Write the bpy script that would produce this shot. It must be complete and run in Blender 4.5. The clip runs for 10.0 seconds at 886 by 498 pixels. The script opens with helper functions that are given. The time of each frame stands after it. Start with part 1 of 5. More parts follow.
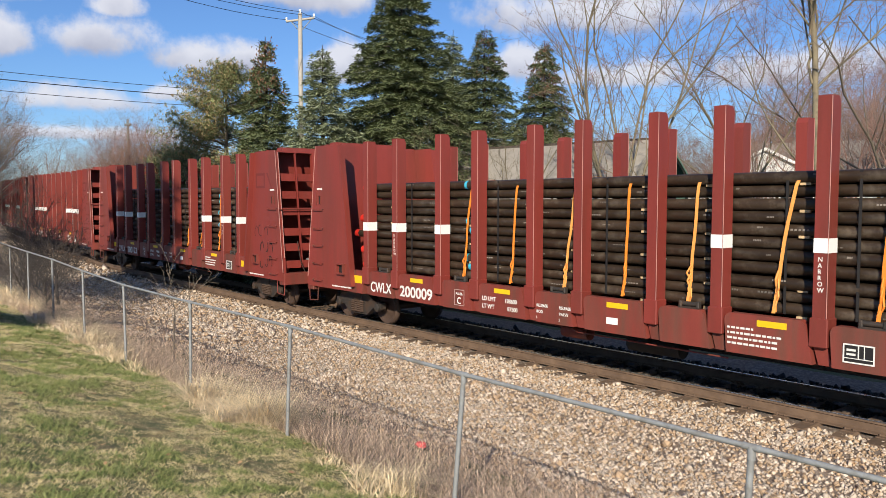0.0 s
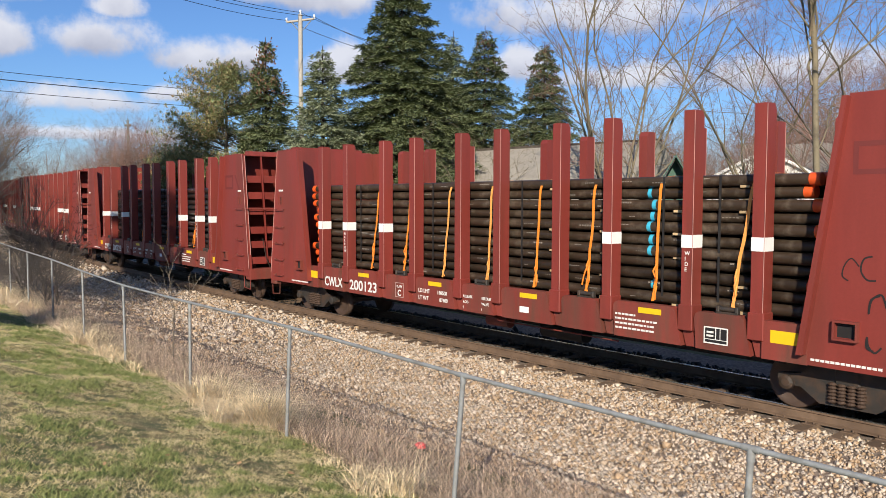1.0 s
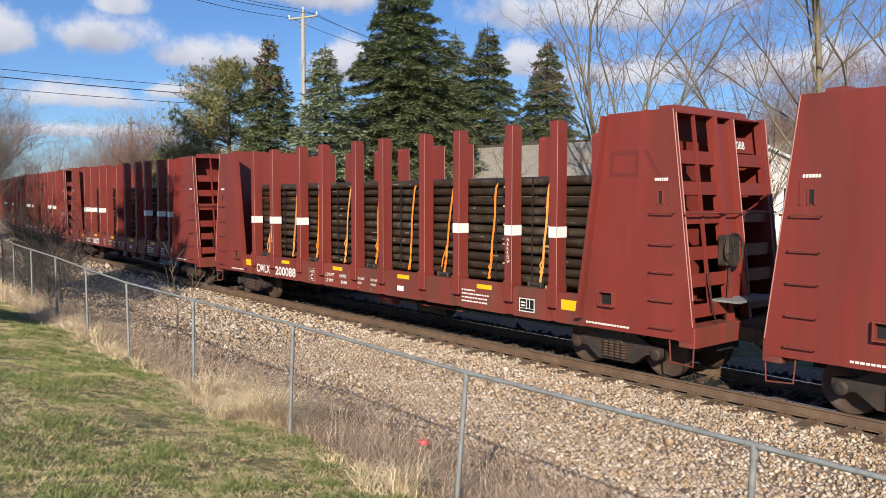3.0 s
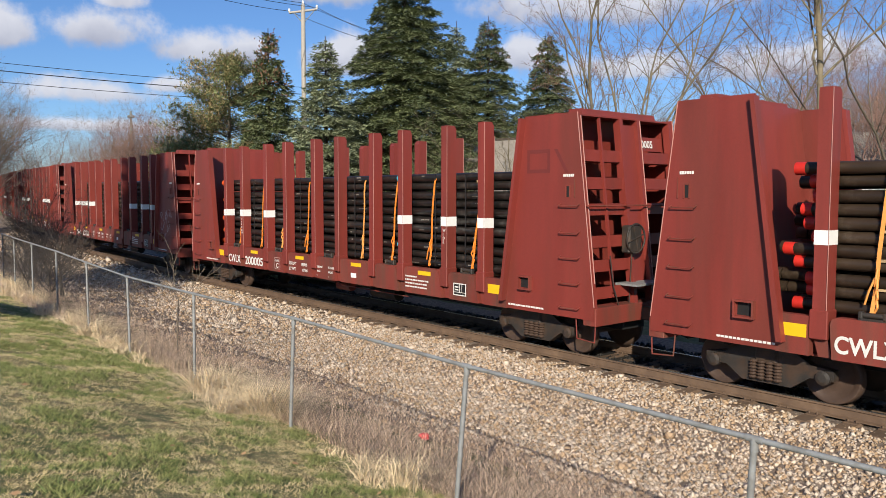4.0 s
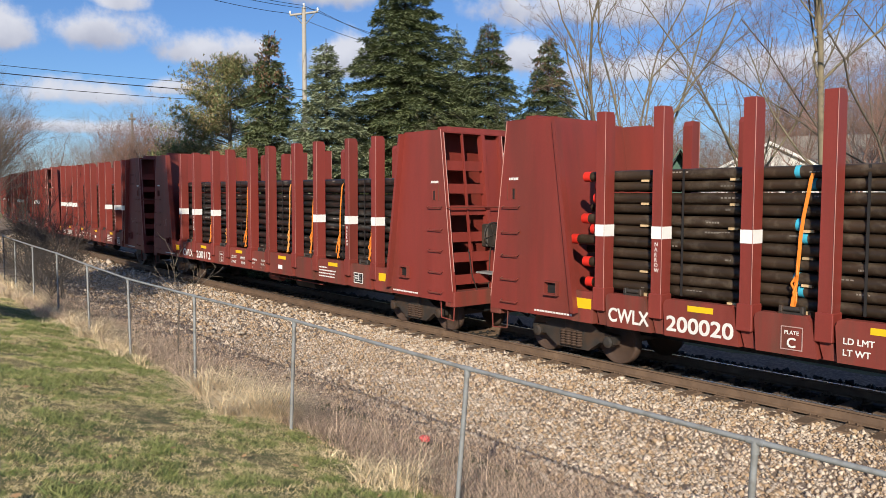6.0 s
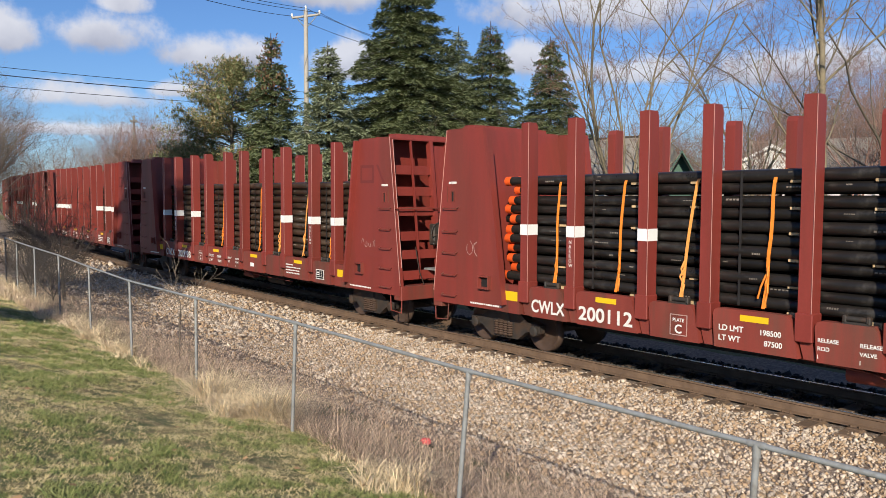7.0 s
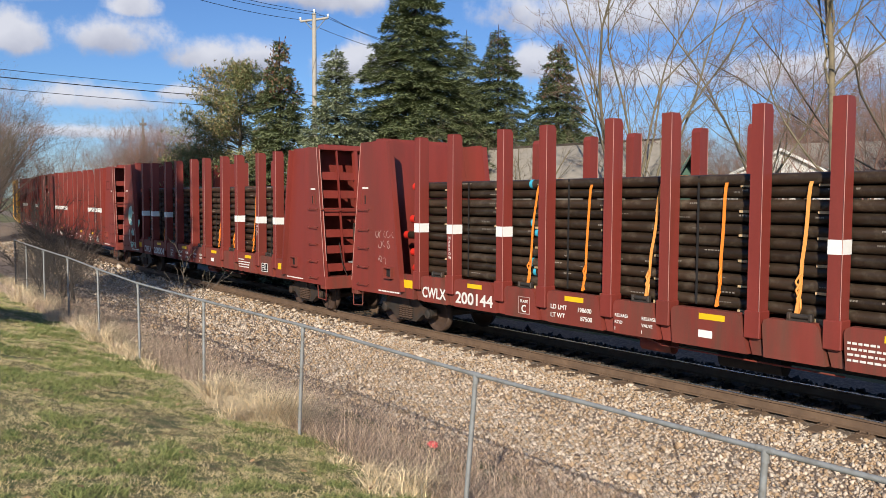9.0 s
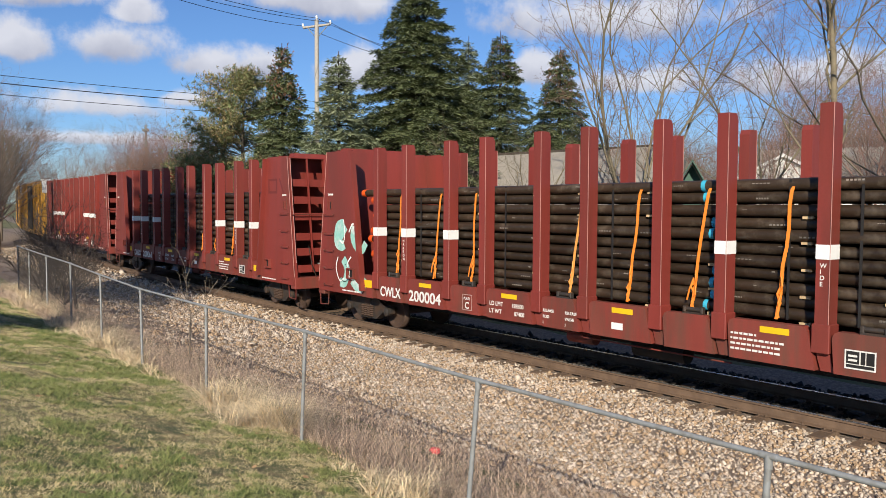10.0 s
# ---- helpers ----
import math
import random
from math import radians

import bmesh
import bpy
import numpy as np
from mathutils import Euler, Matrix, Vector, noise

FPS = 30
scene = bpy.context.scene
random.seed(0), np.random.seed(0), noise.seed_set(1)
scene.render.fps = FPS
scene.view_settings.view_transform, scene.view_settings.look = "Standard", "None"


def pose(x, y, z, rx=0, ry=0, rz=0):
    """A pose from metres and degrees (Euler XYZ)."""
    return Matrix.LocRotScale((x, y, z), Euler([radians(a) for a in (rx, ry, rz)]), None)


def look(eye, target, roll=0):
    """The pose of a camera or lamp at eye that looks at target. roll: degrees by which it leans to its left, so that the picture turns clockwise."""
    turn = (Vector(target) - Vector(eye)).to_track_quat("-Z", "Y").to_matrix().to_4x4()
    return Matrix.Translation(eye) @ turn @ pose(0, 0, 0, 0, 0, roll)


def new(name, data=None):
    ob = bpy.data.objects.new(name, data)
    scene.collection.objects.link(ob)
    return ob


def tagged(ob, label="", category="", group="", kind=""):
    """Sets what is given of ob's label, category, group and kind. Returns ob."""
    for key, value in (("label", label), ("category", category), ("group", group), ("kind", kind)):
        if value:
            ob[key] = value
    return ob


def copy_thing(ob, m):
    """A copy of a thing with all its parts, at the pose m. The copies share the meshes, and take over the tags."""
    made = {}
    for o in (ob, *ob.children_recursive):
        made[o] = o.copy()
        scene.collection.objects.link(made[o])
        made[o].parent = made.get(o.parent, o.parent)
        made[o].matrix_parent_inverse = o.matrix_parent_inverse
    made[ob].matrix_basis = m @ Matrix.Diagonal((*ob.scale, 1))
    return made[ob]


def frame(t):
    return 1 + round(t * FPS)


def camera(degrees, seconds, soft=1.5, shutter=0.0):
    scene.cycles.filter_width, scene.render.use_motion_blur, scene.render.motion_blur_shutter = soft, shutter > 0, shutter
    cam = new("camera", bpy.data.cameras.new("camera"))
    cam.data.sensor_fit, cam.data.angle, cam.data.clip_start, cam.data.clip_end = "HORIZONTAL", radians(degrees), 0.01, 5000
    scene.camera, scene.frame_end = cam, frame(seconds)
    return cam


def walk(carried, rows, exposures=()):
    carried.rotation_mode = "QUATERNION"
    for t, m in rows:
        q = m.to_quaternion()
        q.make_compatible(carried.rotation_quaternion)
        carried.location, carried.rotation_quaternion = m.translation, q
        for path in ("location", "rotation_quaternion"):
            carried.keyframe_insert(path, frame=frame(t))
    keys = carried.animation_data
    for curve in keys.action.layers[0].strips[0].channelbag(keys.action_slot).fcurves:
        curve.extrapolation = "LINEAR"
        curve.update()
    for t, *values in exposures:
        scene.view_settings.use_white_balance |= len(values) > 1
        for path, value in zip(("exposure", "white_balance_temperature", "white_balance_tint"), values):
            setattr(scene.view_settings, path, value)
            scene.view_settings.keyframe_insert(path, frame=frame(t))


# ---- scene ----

# ---------------------------------------------------------------- camera
EYE_Z = 3.14
cam = camera(58.67, 10.0, soft=0.7)
# seconds, heading to the west of the track's normal, tilt, lean, in degrees
AIM = [
    (0, 49.926, -3.388, 0.073),
    (0.5, 49.916, -3.372, 0.124),
    (1, 49.911, -3.322, 0.170),
    (1.5, 49.978, -3.321, 0.142),
    (2, 49.989, -3.339, 0.120),
    (2.5, 50.077, -3.394, 0.078),
    (4, 50.150, -3.975, 0.081),
    (4.5, 50.153, -4.144, 0.080),
    (5, 50.114, -4.096, 0.104),
    (5.5, 50.155, -3.945, 0.072),
    (7, 50.303, -3.630, 0.154),
    (7.5, 50.540, -3.564, 0.184),
    (8, 50.837, -3.549, 0.170),
    (8.5, 50.859, -3.564, 0.243),
    (9, 50.844, -3.395, 0.272),
    (9.5, 50.919, -3.169, 0.240),
    (10, 51.009, -2.981, 0.238),
]
walk(cam, [(t, pose(0, 0, EYE_Z, 90 + tilt, 0, turn) @ pose(0, 0, 0, 0, 0, lean)) for t, turn, tilt, lean in AIM],
     exposures=[(0.0, 0.28), (2.5, 0.26), (4.5, 0.19), (10.0, 0.19)])

# ---------------------------------------------------------------- light
SUN = Vector((0.62, -0.68, 0.43)).normalized()   # towards the sun
sun = new("sun", bpy.data.lights.new("sun", "SUN"))
sun.data.energy, sun.data.angle, sun.data.color = 5.2, radians(0.6), (1.0, 0.905, 0.755)
sun.matrix_world = look((30, -40, 30), Vector((30, -40, 30)) - SUN)


def mnode(nt, op, a, b=None, c=None, clamp=False):
    n = nt.nodes.new("ShaderNodeMath")
    n.operation, n.use_clamp = op, clamp
    for i, v in enumerate((a, b, c)):
        if v is None:
            continue
        if isinstance(v, (int, float)):
            n.inputs[i].default_value = v
        else:
            nt.links.new(v, n.inputs[i])
    return n.outputs[0]


def build_world():
    w = bpy.data.worlds.new("sky")
    scene.world = w
    w.use_nodes = True
    nt = w.node_tree
    nt.nodes.clear()
    out = nt.nodes.new("ShaderNodeOutputWorld")
    bg = nt.nodes.new("ShaderNodeBackground")
    bg.inputs["Strength"].default_value = 0.073
    sky = nt.nodes.new("ShaderNodeTexSky")
    sky.sky_type, sky.sun_disc = "NISHITA", False
    sky.sun_elevation = math.asin(SUN.z)
    sky.sun_rotation = math.atan2(SUN.x, SUN.y)
    sky.air_density, sky.dust_density, sky.ozone_density = 1.0, 0.3, 3.0
    tc = nt.nodes.new("ShaderNodeTexCoord")
    sep = nt.nodes.new("ShaderNodeSeparateXYZ")
    nt.links.new(tc.outputs["Generated"], sep.inputs[0])
    x, y, z = sep.outputs
    az = mnode(nt, "ARCTAN2", x, y)
    el = mnode(nt, "ARCSINE", z)
    warp = nt.nodes.new("ShaderNodeTexNoise")
    warp.inputs["Scale"].default_value, warp.inputs["Detail"].default_value = 12.0, 8.0
    warp.inputs["Roughness"].default_value = 0.62
    nt.links.new(tc.outputs["Generated"], warp.inputs["Vector"])
    wv = mnode(nt, "SUBTRACT", warp.outputs["Fac"], 0.5)
    # cumulus banks: heading, height, half width, half height, in degrees
    total = weight = lift = None
    for a, e, rw, rh in CLOUDS:
        da = mnode(nt, "DIVIDE", mnode(nt, "SUBTRACT", az, radians(a)), radians(rw))
        de = mnode(nt, "DIVIDE", mnode(nt, "SUBTRACT", el, radians(e)), radians(rh))
        raw_de = de
        # flat undersides, heaped tops
        low = mnode(nt, "MULTIPLY", mnode(nt, "MINIMUM", de, 0.0), 0.7)
        de = mnode(nt, "ADD", de, low)
        d = mnode(nt, "SQRT", mnode(nt, "ADD", mnode(nt, "MULTIPLY", da, da), mnode(nt, "MULTIPLY", de, de)))
        m = mnode(nt, "SUBTRACT", 1.0, d)
        total = m if total is None else mnode(nt, "MAXIMUM", total, m)
        wt = mnode(nt, "MAXIMUM", mnode(nt, "ADD", m, 0.5), 0.001)
        part_lift = mnode(nt, "MULTIPLY", wt, raw_de)
        weight = wt if weight is None else mnode(nt, "ADD", weight, wt)
        lift = part_lift if lift is None else mnode(nt, "ADD", lift, part_lift)
    height = mnode(nt, "DIVIDE", lift, weight)
    dens = mnode(nt, "ADD", total, mnode(nt, "MULTIPLY", wv, 2.6))
    ramp = nt.nodes.new("ShaderNodeMapRange")
    ramp.interpolation_type = "SMOOTHSTEP"
    ramp.inputs[1].default_value, ramp.inputs[2].default_value = -0.1, 0.6
    nt.links.new(dens, ramp.inputs[0])
    cover = mnode(nt, "MULTIPLY", ramp.outputs[0], 0.93)
    shade = nt.nodes.new("ShaderNodeTexNoise")
    shade.inputs["Scale"].default_value, shade.inputs["Detail"].default_value = 14.0, 5.0
    nt.links.new(tc.outputs["Generated"], shade.inputs["Vector"])
    cr = nt.nodes.new("ShaderNodeValToRGB")
    cr.color_ramp.elements[0].position, cr.color_ramp.elements[1].position = 0.33, 0.62
    cr.color_ramp.elements[0].color = (5.2, 5.4, 6.6, 1)
    cr.color_ramp.elements[1].color = (8.9, 9.0, 9.8, 1)
    core = mnode(nt, "ADD", 0.52, mnode(nt, "MULTIPLY", height, 0.3))
    nt.links.new(mnode(nt, "ADD", core, mnode(nt, "MULTIPLY", mnode(nt, "SUBTRACT", shade.outputs["Fac"], 0.5), 0.7)), cr.inputs[0])
    mix = nt.nodes.new("ShaderNodeMix")
    mix.data_type = "RGBA"
    nt.links.new(cover, mix.inputs[0])
    tint = nt.nodes.new("ShaderNodeMix")
    tint.data_type, tint.blend_type = "RGBA", "MULTIPLY"
    tint.inputs[0].default_value = 1.0
    tint.inputs[7].default_value = (0.76, 1.0, 1.38, 1)
    nt.links.new(sky.outputs[0], tint.inputs[6])
    nt.links.new(tint.outputs[2], mix.inputs[6])
    nt.links.new(cr.outputs[0], mix.inputs[7])
    nt.links.new(mix.outputs[2], bg.inputs["Color"])
    nt.links.new(bg.outputs[0], out.inputs["Surface"])


CLOUDS = [(-73.6, 10.4, 4.6, 2.0), (-66.4, 9.7, 5.0, 1.5), (-79.0, 10.2, 3.0, 1.6), (-77.6, 13.6, 4.5, 1.7), (-72.2, 12.7, 1.9, 1.3),
          (-74.4, 6.5, 6.5, 1.4), (-60.2, 14.3, 7.0, 1.7), (-57.2, 9.3, 4.2, 1.8), (-69.0, 7.2, 2.8, 0.8), (-39.5, 12.9, 10.0, 2.3),
          (-44.4, 9.6, 2.8, 1.6), (-37.5, 8.6, 7.0, 1.5), (-75.0, 4.4, 9.0, 0.9), (-26.0, 8.5, 9.0, 1.8), (-22.0, 14.0, 7.0, 2.0),
          (10.0, 20.0, 25.0, 6.0), (90.0, 25.0, 40.0, 7.0), (170.0, 30.0, 40.0, 8.0), (-120.0, 25.0, 28.0, 7.0)]
build_world()

# ---------------------------------------------------------------- materials
MATS = {}


def mat(name, base, rough=0.6, metal=0.0, var=0.15, scale=8.0, fine=90.0, bump=0.15, dist=0.01, rand=0.0, island=0.0,
        other=None, other_amount=0.5, other_scale=2.0, streak=False, spec=0.5):
    """A procedural surface: base colour, a second colour in patches, grain at two scales, bump."""
    if name in MATS:
        return MATS[name]
    m = bpy.data.materials.new(name)
    m.use_nodes = True
    nt = m.node_tree
    b = nt.nodes["Principled BSDF"]
    b.inputs["Metallic"].default_value = metal
    b.inputs["Specular IOR Level"].default_value = spec
    tc = nt.nodes.new("ShaderNodeTexCoord")
    vec = tc.outputs["Object"]
    if streak:
        mp = nt.nodes.new("ShaderNodeMapping")
        mp.inputs["Scale"].default_value = (1.0, 1.0, 0.12)
        nt.links.new(vec, mp.inputs[0])
        svec = mp.outputs[0]
    else:
        svec = vec

    def tex(v, s, d=5.0, r=0.6):
        n = nt.nodes.new("ShaderNodeTexNoise")
        n.inputs["Scale"].default_value, n.inputs["Detail"].default_value, n.inputs["Roughness"].default_value = s, d, r
        nt.links.new(v, n.inputs["Vector"])
        return n.outputs["Fac"]

    big, small = tex(svec, scale), tex(vec, fine, 3.0)
    val = mnode(nt, "ADD", mnode(nt, "MULTIPLY", mnode(nt, "SUBTRACT", big, 0.5), var * 3.0),
                mnode(nt, "MULTIPLY", mnode(nt, "SUBTRACT", small, 0.5), var * 1.6))
    val = mnode(nt, "ADD", val, 1.0)
    if rand:
        oi = nt.nodes.new("ShaderNodeObjectInfo")
        val = mnode(nt, "MULTIPLY", val, mnode(nt, "ADD", mnode(nt, "MULTIPLY", oi.outputs["Random"], 2 * rand), 1.0 - rand))
    if island:
        g = nt.nodes.new("ShaderNodeNewGeometry")
        val = mnode(nt, "MULTIPLY", val, mnode(nt, "ADD", mnode(nt, "MULTIPLY", g.outputs["Random Per Island"], 2 * island), 1.0 - island))
    col = None
    if other:
        mr = nt.nodes.new("ShaderNodeMapRange")
        mr.inputs[1].default_value, mr.inputs[2].default_value = 0.62 - other_amount * 0.35, 0.75 - other_amount * 0.25
        if island:
            # piece by piece rather than in patches
            mixf = mnode(nt, "ADD", mnode(nt, "MULTIPLY", g.outputs["Random Per Island"], 0.7), mnode(nt, "MULTIPLY", tex(vec, other_scale), 0.4))
            nt.links.new(mixf, mr.inputs[0])
        else:
            nt.links.new(tex(svec, other_scale, 8.0, 0.65), mr.inputs[0])
        mx = nt.nodes.new("ShaderNodeMix")
        mx.data_type = "RGBA"
        nt.links.new(mr.outputs[0], mx.inputs[0])
        mx.inputs[6].default_value, mx.inputs[7].default_value = (*base, 1), (*other, 1)
        col = mx.outputs[2]
    vm = nt.nodes.new("ShaderNodeVectorMath")
    vm.operation = "SCALE"
    if col is None:
        vm.inputs[0].default_value = base
    else:
        nt.links.new(col, vm.inputs[0])
    nt.links.new(val, vm.inputs["Scale"])
    nt.links.new(vm.outputs[0], b.inputs["Base Color"])
    rr = mnode(nt, "ADD", mnode(nt, "MULTIPLY", mnode(nt, "SUBTRACT", big, 0.5), 0.3), rough, clamp=True)
    nt.links.new(rr, b.inputs["Roughness"])
    if bump:
        bp = nt.nodes.new("ShaderNodeBump")
        bp.inputs["Strength"].default_value, bp.inputs["Distance"].default_value = bump, dist
        nt.links.new(mnode(nt, "ADD", big, mnode(nt, "MULTIPLY", small, 0.5)), bp.inputs["Height"])
        nt.links.new(bp.outputs[0], b.inputs["Normal"])
    MATS[name] = m
    return m


RED = mat("oxide_red_paint", (0.215, 0.034, 0.025), 0.5, var=0.15, scale=3.0, fine=40, bump=0.06, other=(0.17, 0.034, 0.024),
          other_amount=0.45, other_scale=1.6, streak=True, rand=0.06)
RED_RUSTY = mat("weathered_red_paint", (0.2, 0.036, 0.025), 0.62, var=0.2, scale=4.0, fine=50, bump=0.12, other=(0.13, 0.045, 0.03),
                other_amount=0.5, other_scale=2.5, streak=True, rand=0.1)
EDGE = mat("bare_worn_edge", (0.42, 0.2, 0.17), 0.6, var=0.2)
BLACK = mat("grimy_black_steel", (0.012, 0.011, 0.011), 0.7, var=0.25, scale=5)
GREASE = mat("greasy_cast_steel", (0.03, 0.026, 0.023), 0.6, var=0.3, scale=6, other=(0.06, 0.036, 0.023), other_amount=0.5, other_scale=4)
WHEEL = mat("rusty_wheel_steel", (0.08, 0.05, 0.036), 0.6, metal=0.2, var=0.25, scale=7)
TREAD = mat("polished_tread", (0.45, 0.43, 0.4), 0.3, metal=0.9, var=0.1)
PIPE = mat("dark_lacquered_pipe", (0.035, 0.0235, 0.0155), 0.36, var=0.3, scale=3.0, fine=60, bump=0.05, rand=0.35,
           other=(0.08, 0.062, 0.045), other_amount=0.3, other_scale=4.0, spec=0.35)
PIPE_BLACK = mat("black_lacquered_pipe", (0.014, 0.0125, 0.0115), 0.32, var=0.3, scale=3.0, fine=60, bump=0.05, rand=0.35,
                 other=(0.04, 0.036, 0.032), other_amount=0.25, other_scale=4.0, spec=0.4)
PIPE_END = mat("red_thread_cap", (0.62, 0.03, 0.02), 0.4, var=0.1, rand=0.2)
CAP_ORANGE = mat("orange_thread_cap", (0.75, 0.1, 0.02), 0.4, var=0.1, rand=0.2)
CYAN = mat("cyan_marking_paint", (0.05, 0.42, 0.6), 0.5, var=0.1)
# near-black ballast: the deep shade beneath the cars is put into its colour
SHADE_STONE = mat("oily_ballast", (0.014, 0.012, 0.01), 0.8, var=0.3, scale=20, island=0.3, bump=0.4)
STRAP = mat("orange_webbing", (0.82, 0.24, 0.025), 0.6, var=0.12, scale=20)
STRAP_PALE = mat("bleached_orange_webbing", (0.82, 0.34, 0.08), 0.6, var=0.12, scale=20)
DUNNAGE = mat("sawn_pine_dunnage", (0.5, 0.36, 0.2), 0.8, var=0.25, scale=20, rand=0.25)
WHITE = mat("white_reflector_paint", (0.8, 0.8, 0.78), 0.5, var=0.05)
LETTER = mat("white_stencil_paint", (0.72, 0.7, 0.66), 0.6, var=0.15)
FAINT = mat("faded_stencil_paint", (0.42, 0.27, 0.24), 0.7, var=0.2)
YELLOW = mat("yellow_reflector", (0.8, 0.5, 0.012), 0.45, var=0.05)
GALV = mat("galvanised_steel", (0.27, 0.28, 0.28), 0.6, metal=0.15, var=0.15, scale=12, other=(0.2, 0.195, 0.18), other_amount=0.4, other_scale=9)
WIRE = mat("dull_fence_wire", (0.09, 0.085, 0.08), 0.6, metal=0.4, var=0.2)
RAIL = mat("rusty_rail_web", (0.125, 0.08, 0.052), 0.75, var=0.2, scale=6, other=(0.17, 0.11, 0.07), other_amount=0.5)
RAIL_TOP = mat("worn_rail_head", (0.42, 0.4, 0.38), 0.28, metal=0.9, var=0.08)
TIE = mat("weathered_tie_timber", (0.13, 0.085, 0.055), 0.85, var=0.3, scale=8, bump=0.4, rand=0.25)
STONE = mat("crushed_limestone", (0.72, 0.6, 0.48), 0.85, var=0.12, scale=14, fine=120, island=0.55, other=(0.3, 0.21, 0.13),
            other_amount=0.35, other_scale=0.6, bump=0.1)
GROUND_GRAVEL = mat("gravel_bed", (0.17, 0.125, 0.095), 0.95, var=0.3, scale=26, fine=60, bump=0.8, dist=0.03, other=(0.3, 0.24, 0.185), other_amount=0.5, other_scale=14)
SOIL = mat("lawn_soil", (0.1, 0.115, 0.04), 0.95, var=0.3, scale=5, fine=80, bump=0.5, dist=0.02, other=(0.2, 0.16, 0.075), other_amount=0.5, other_scale=4)
GRASS = mat("lawn_blades", (0.165, 0.23, 0.055), 0.6, var=0.25, scale=6, island=0.5, other=(0.27, 0.27, 0.1), other_amount=0.45, other_scale=0.9, bump=0)
STRAW = mat("dead_grass_straw", (0.82, 0.66, 0.42), 0.75, var=0.15, island=0.3, bump=0)
WEED = mat("dead_weed_stems", (0.44, 0.31, 0.225), 0.85, var=0.2, island=0.35, other=(0.6, 0.45, 0.33), other_amount=0.5, bump=0)
BARK = mat("grey_bark", (0.15, 0.12, 0.09), 0.9, var=0.25, scale=9, bump=0.4)
BARK_PALE = mat("pale_maple_bark", (0.2, 0.165, 0.105), 0.9, var=0.25, scale=7, bump=0.4, other=(0.11, 0.09, 0.06), other_amount=0.4)
BARK_DARK = mat("dark_bark", (0.07, 0.055, 0.045), 0.9, var=0.2)
TWIG = mat("brown_twigs", (0.17, 0.125, 0.095), 0.9, var=0.25, island=0.3, other=(0.24, 0.13, 0.1), other_amount=0.4, bump=0)
TWIG_RED = mat("budding_red_twigs", (0.27, 0.16, 0.125), 0.9, var=0.25, island=0.3, bump=0)
NEEDLE = mat("spruce_needles", (0.17, 0.21, 0.105), 0.7, spec=0.2, var=0.3, scale=2.0, island=0.45, other=(0.16, 0.18, 0.085), other_amount=0.4, bump=0)
NEEDLE_BLUE = mat("blue_spruce_needles", (0.27, 0.3, 0.18), 0.7, spec=0.2, var=0.3, scale=2.0, island=0.4, bump=0)
NEEDLE_PINE = mat("pine_needles", (0.22, 0.28, 0.12), 0.7, spec=0.2, var=0.3, scale=1.0, island=0.4, other=(0.4, 0.28, 0.15), other_amount=0.15, other_scale=0.5, bump=0)
CONE = mat("brown_cones", (0.22, 0.115, 0.065), 0.8, var=0.2, island=0.3, bump=0)
POLE_WOOD = mat("weathered_pole_timber", (0.4, 0.365, 0.315), 0.85, var=0.2, scale=10, bump=0.2)
CABLE = mat("black_cable", (0.02, 0.02, 0.022), 0.6, var=0.1, bump=0)
ROOF = mat("weathered_roof_shingle", (0.3, 0.27, 0.23), 0.9, var=0.2, scale=4, fine=40, bump=0.3)
SIDING = mat("cream_siding", (0.5, 0.45, 0.36), 0.7, var=0.08)
WHITE_SIDING = mat("white_siding", (0.74, 0.73, 0.7), 0.7, var=0.06)
GREEN = mat("dark_green_panel", (0.03, 0.09, 0.06), 0.6, var=0.2)
GLASS_DARK = mat("dark_window_glass", (0.02, 0.025, 0.03), 0.08, var=0.1, bump=0)
BOXCAR_YELLOW = mat("faded_yellow_paint", (0.62, 0.33, 0.045), 0.55, var=0.15, scale=3, other=(0.4, 0.2, 0.05), other_amount=0.35, streak=True)
BOXCAR_WHITE = mat("white_roof_coating", (0.78, 0.78, 0.77), 0.5, var=0.06)
HAZE_WOOD = mat("distant_twigs", (0.23, 0.185, 0.155), 0.95, var=0.25, island=0.3, bump=0)
GRAFFITI = mat("pale_spray_paint", (0.55, 0.5, 0.5), 0.7, var=0.2)
MINT = mat("mint_spray_paint", (0.28, 0.55, 0.48), 0.6, var=0.2, other=(0.6, 0.65, 0.62), other_amount=0.4, other_scale=3)
PIPE_MARK = mat("faint_pipe_stencil", (0.19, 0.165, 0.14), 0.6, var=0.2, rand=0.4)
LITTER = mat("pink_litter", (0.75, 0.13, 0.12), 0.6, var=0.1)
LEAF = mat("dry_leaf", (0.4, 0.24, 0.12), 0.8, var=0.2, island=0.3, bump=0)

# ---------------------------------------------------------------- mesh helpers
def mesh_from(name, bm, material):
    me = bpy.data.meshes.new(name)
    bm.normal_update()
    bm.to_mesh(me)
    bm.free()
    if material:
        me.materials.append(material)
    return me


def part(name, bm, material, parent, label=""):
    """Links a bmesh (or shares a finished mesh) as one mesh object under a thing or a part."""
    me = bm if isinstance(bm, bpy.types.Mesh) else mesh_from(name, bm, material)
    ob = new(name, me)
    ob.parent = parent
    if label:
        tagged(ob, label)
    return ob


def thing(name, label, category, group="", kind="", bm=None, material=None):
    ob = new(name, mesh_from(name, bm, material) if bm else None)
    return tagged(ob, label, category, group, kind)


